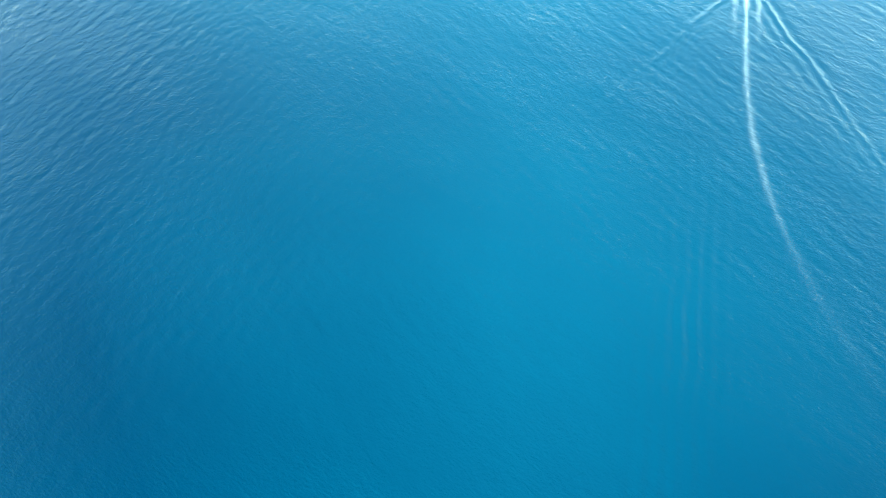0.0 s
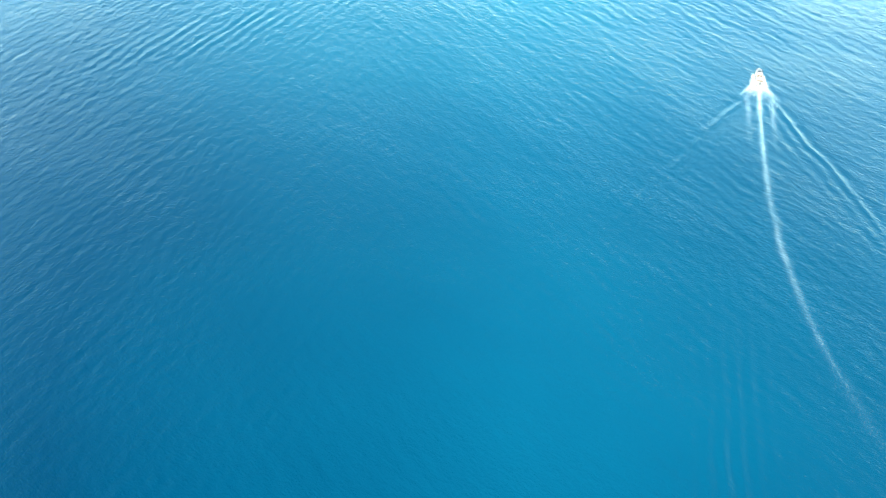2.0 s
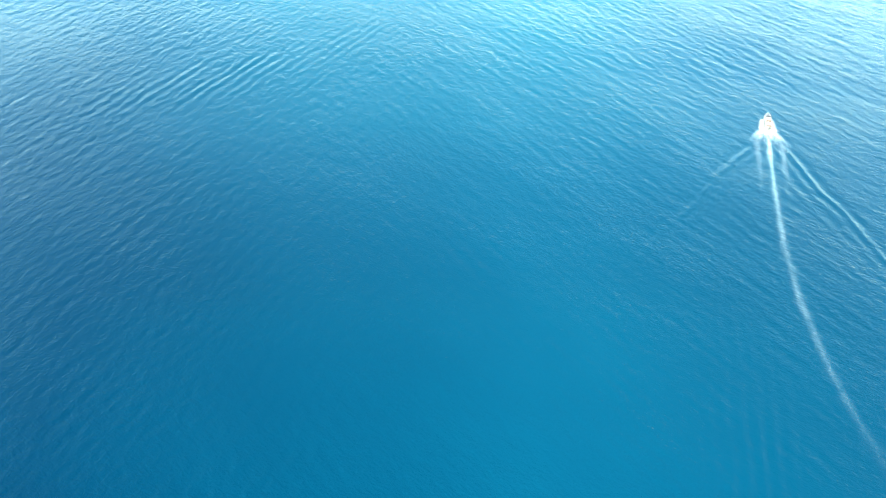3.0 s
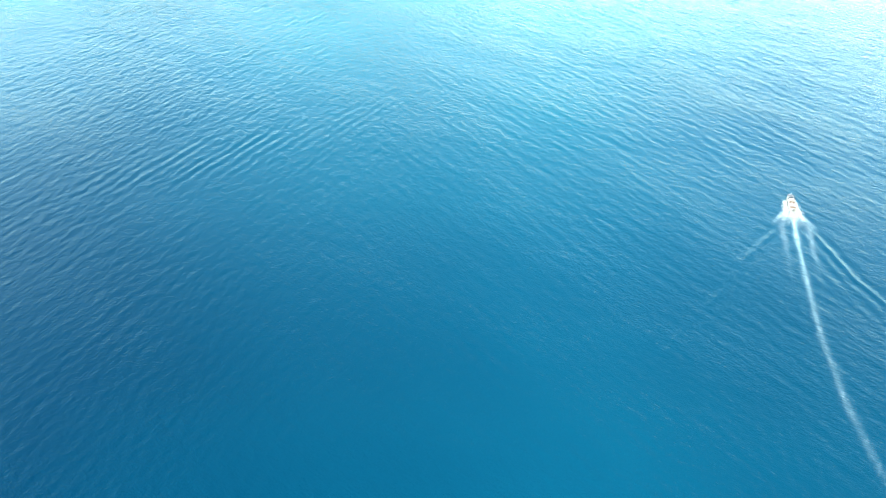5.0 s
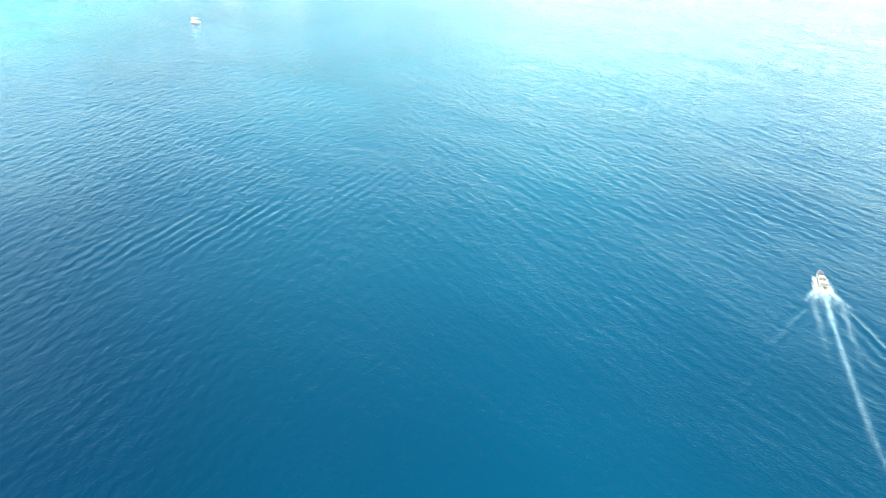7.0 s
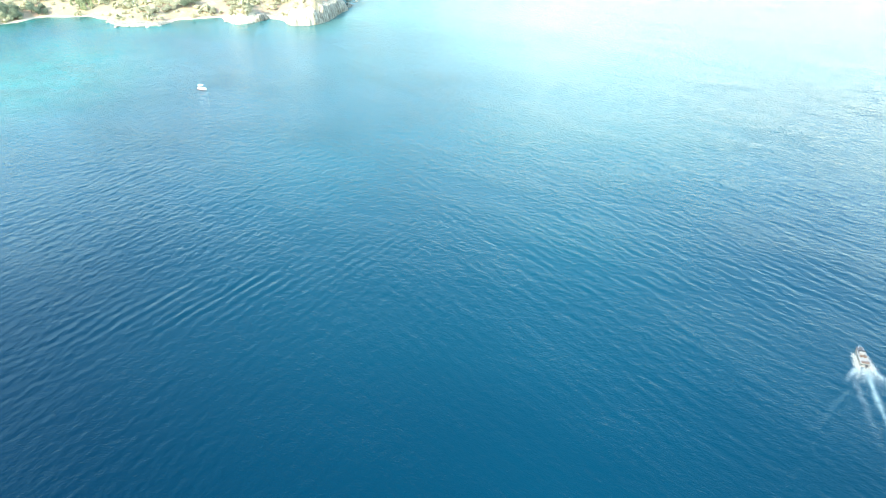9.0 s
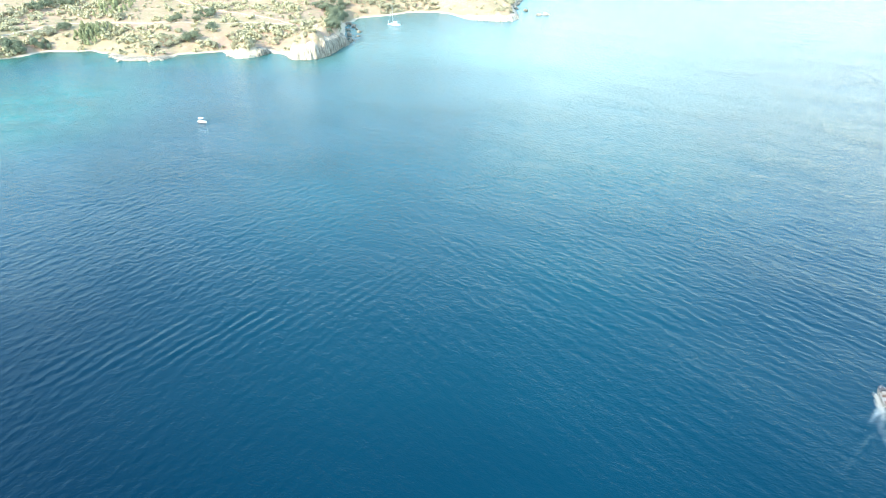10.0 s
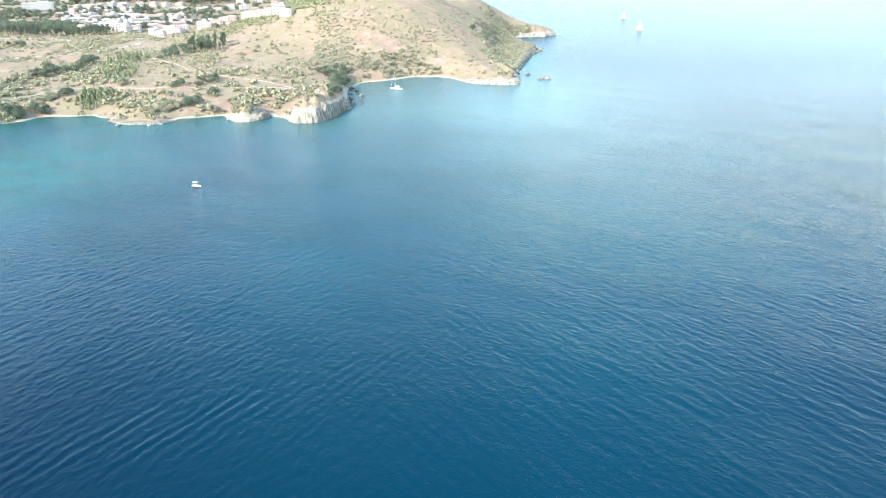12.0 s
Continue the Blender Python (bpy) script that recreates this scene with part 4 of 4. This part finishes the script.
def make_motorboat():
    boat = new("motorboat")
    s = hull_sections(7.4, 2.6, 0.85, 0.4, 0.6, 3.2)
    part("hull", loft(s), GELCOAT, boat, smooth=False)
    part("foredeck", deck_over(s, 8, 15, -0.03), GELCOAT, boat)
    part("sun_pad", box((1.9, 2.2, 0.16), (0, 2.0, 1.14), 0.06), CUSHION, boat, "taupe vinyl bow sun pad")
    part("cockpit_floor", box((2.2, 3.6, 0.06), (0, -1.4, 0.885)), GELCOAT, boat)
    for sx in (-1, 1):
        part("coaming", box((0.28, 4.2, 0.38), (sx * 1.03, -1.3, 1.03), 0.06), GELCOAT, boat)
    part("console", box((1.3, 0.7, 0.75), (0, 0.55, 1.26), 0.1), GELCOAT, boat)
    shield = box((1.7, 0.05, 0.5), (0, 0, 0), 0.0)
    bmesh.ops.transform(shield, matrix=pose(0, 0.95, 1.75, 28), verts=shield.verts[:])
    part("windshield", shield, GLASS, boat, "dark tinted windshield")
    for sx in (-0.45, 0.45):
        seat = part("seat", box((0.6, 0.55, 0.5), (sx, -0.55, 1.16), 0.06), SEAT, boat)
        part("backrest", box((0.6, 0.14, 0.55), (sx, -0.86, 1.55), 0.05), SEAT, seat)
    part("stern_bench", box((2.0, 0.6, 0.45), (0, -2.75, 1.14), 0.08), SEAT, boat)
    motor = part("outboard_motor", box((0.5, 0.65, 0.7), (0, -4.2, 1.15), 0.14), BLACK, boat, "black outboard motor")
    part("leg", box((0.16, 0.3, 1.1), (0, -4.15, 0.35), 0.03), BLACK, motor)
    for sx in (-1, 1):
        part("bow_rail", rod((sx * 1.05, 0.9, 1.3), (sx * 0.12, 3.5, 1.5), 0.02), METAL, boat)
    boat.matrix_basis = Matrix.Translation(BOAT + Vector((0, 0, 0.1))) @ Matrix.Rotation(HEADING, 4, "Z") @ pose(0, 0, 0, 3) @ Matrix.Scale(0.86, 4)
    tagged(boat, "white open motorboat under way with a foaming wake", "boat")


def make_spray():
    """Thrown water round the hull and stern: drops beyond counting."""
    rs = np.random.RandomState(6)
    verts, faces = [], []
    for k in range(2200):
        side = rs.choice((-1, 1))
        if k < 1400:
            y = rs.uniform(-3.8, 0.9)
            x = side * (1.05 + abs(rs.normal(0, 0.5)) * (0.4 + (2.6 - y) / 7))
            z = abs(rs.normal(0, 0.22))
            size = rs.uniform(0.05, 0.16)
        else:
            y = -3.8 - min(rs.exponential(2.4), 8)
            x = rs.normal(0, 0.4 + 0.28 * (-3.8 - y)) if rs.rand() < 0.5 else side * (1.3 + 0.34 * (-3.8 - y)) + rs.normal(0, 0.3)
            z = abs(rs.normal(0, 0.25))
            size = rs.uniform(0.04, 0.12)
        i = len(verts)
        c = np.array((x, y, z))
        q = rs.normal(size=(4, 3))
        q /= np.linalg.norm(q, axis=1)[:, None]
        verts += list(c + q * size)
        faces += [(i, i + 1, i + 2), (i, i + 2, i + 3), (i, i + 3, i + 1), (i + 1, i + 3, i + 2)]
    ob = arrays("spray", verts, faces, SPRAY, True)
    ob.matrix_basis = Matrix.Translation(BOAT) @ Matrix.Rotation(HEADING, 4, "Z")
    tagged(ob, "white spray thrown up beside the motorboat", "spray", kind="stuff")


def make_sailboat():
    boat = new("sailboat")
    s = hull_sections(10.5, 3.3, 1.1, 0.5, 0.35)
    hull = part("hull", loft(s), HULL_WHITE, boat)
    part("waterline_stripe", loft(hull_sections(10.3, 3.32, 0.22, 0.48, 0.35)), NAVY, hull, "dark blue waterline stripe")
    part("deck", deck_over(s, 0, 15, -0.03), TEAK, boat)
    part("cabin", box((1.9, 4.0, 0.55), (0, 0.6, 1.5), 0.15), HULL_WHITE, boat)
    for sx in (-1, 1):
        part("cabin_window", box((0.04, 2.4, 0.2), (sx * 0.955, 0.6, 1.55)), GLASS, boat)
        part("shroud", rod((sx * 1.5, 0.8, 1.2), (0, 1.0, 13.0), 0.025, sides=5), METAL, boat)
        part("spreader", rod((0, 1.0, 8.0), (sx * 0.95, 0.95, 8.1), 0.04, sides=5), METAL, boat)
    part("mast", rod((0, 1.0, 1.2), (0, 1.0, 14.2), 0.13, 0.1), METAL, boat)
    part("forestay", rod((0, 5.1, 1.35), (0, 1.05, 13.6), 0.06, sides=5), CANVAS, boat, "furled white headsail on the forestay")
    boom = part("boom", rod((0, 0.9, 2.5), (0, -3.4, 2.6), 0.09), METAL, boat)
    part("sail_cover", rod((0, 0.8, 2.72), (0, -3.2, 2.8), 0.24, 0.16), CANVAS, boom, "furled mainsail under a pale cover")
    part("sprayhood", box((1.8, 1.0, 0.6), (0, -1.5, 1.95), 0.2), CANVAS, boat)
    part("cockpit", box((1.5, 2.4, 0.3), (0, -3.3, 1.22), 0.06), HULL_WHITE, boat)
    boat.matrix_basis = pose(-45.5, 570, 0.05, 0, 0, 72)
    tagged(boat, "white sailing yacht at anchor with furled sails", "sailboat")


def make_day_boat():
    boat = new("small_boat")
    s = hull_sections(4.8, 1.9, 0.6, 0.3)
    hull = part("hull", loft(s), HULL_WHITE, boat)
    part("boot_stripe", loft(hull_sections(4.7, 1.92, 0.12, 0.28)), RED, hull, "red antifouling stripe at the waterline")
    part("foredeck", deck_over(s, 8, 15, -0.03), HULL_WHITE, boat)
    part("floor", box((1.4, 2.4, 0.05), (0, -0.9, 0.63)), HULL_WHITE, boat)
    for sx in (-0.75, 0.75):
        for y in (-1.5, 0.5):
            part("canopy_post", rod((sx, y, 0.6), (sx * 0.95, y, 2.1), 0.025, sides=6), METAL, boat)
    roof = bmesh.new()
    bmesh.ops.create_grid(roof, x_segments=6, y_segments=4, size=0.5)
    for v in roof.verts:
        v.co = Vector((v.co.x * 1.8, v.co.y * 2.6 - 0.5, 2.1 + 0.22 * math.cos(v.co.x * math.pi)))
    bmesh.ops.solidify(roof, geom=roof.faces[:], thickness=0.04)
    part("canopy", roof, CANVAS, boat, "white canvas sun canopy")
    part("bench", box((1.4, 0.4, 0.35), (0, -1.8, 0.8), 0.05), HULL_WHITE, boat)
    part("outboard_motor", box((0.3, 0.4, 0.5), (0, -2.6, 0.85), 0.08), BLACK, boat)
    boat.matrix_basis = pose(-116.4, 321.3, 0.03, 0, 0, -105) @ Matrix.Scale(0.95, 4)
    tagged(boat, "small white boat with a sun canopy at anchor", "boat")


def make_far_sail(x, y, turn):
    boat = new("sailboat")
    s = hull_sections(11, 3.4, 1.2, 0.5, 0.35)
    part("hull", loft(s), HULL_WHITE, boat)
    part("mast", rod((0, 0.8, 1.2), (0, 0.8, 15), 0.14, 0.1), METAL, boat)
    for name, foot, head in (("mainsail", [(0, 0.7, 2.2), (0.5, -4.4, 2.3)], (0, 0.7, 14.5)), ("headsail", [(0, 5.2, 1.6), (0.7, 0.6, 2.0)], (0, 1.0, 12.8))):
        bm = bmesh.new()
        rows = []
        for q in np.linspace(0, 0.98, 7):
            a, b = Vector(foot[0]).lerp(Vector(head), q), Vector(foot[1]).lerp(Vector(head), q)
            rows.append([bm.verts.new(a.lerp(b, r) + Vector((0.5 * math.sin(math.pi * r) * (1 - q), 0, 0))) for r in np.linspace(0, 1, 5)])
        for a, b in zip(rows, rows[1:]):
            for k in range(4):
                bm.faces.new((a[k], a[k + 1], b[k + 1], b[k]))
        bmesh.ops.solidify(bm, geom=bm.faces[:], thickness=0.03)
        part(name, bm, CANVAS, boat)
    boat.matrix_basis = pose(x, y, 0.05, 0, 0, turn)
    tagged(boat, "distant white yacht under full sail", "sailboat", "yachts sailing in the distance")


make_motorboat()
make_spray()
make_sailboat()
make_day_boat()
make_far_sail(318, 1311, 52)
make_far_sail(289, 1086, 60)
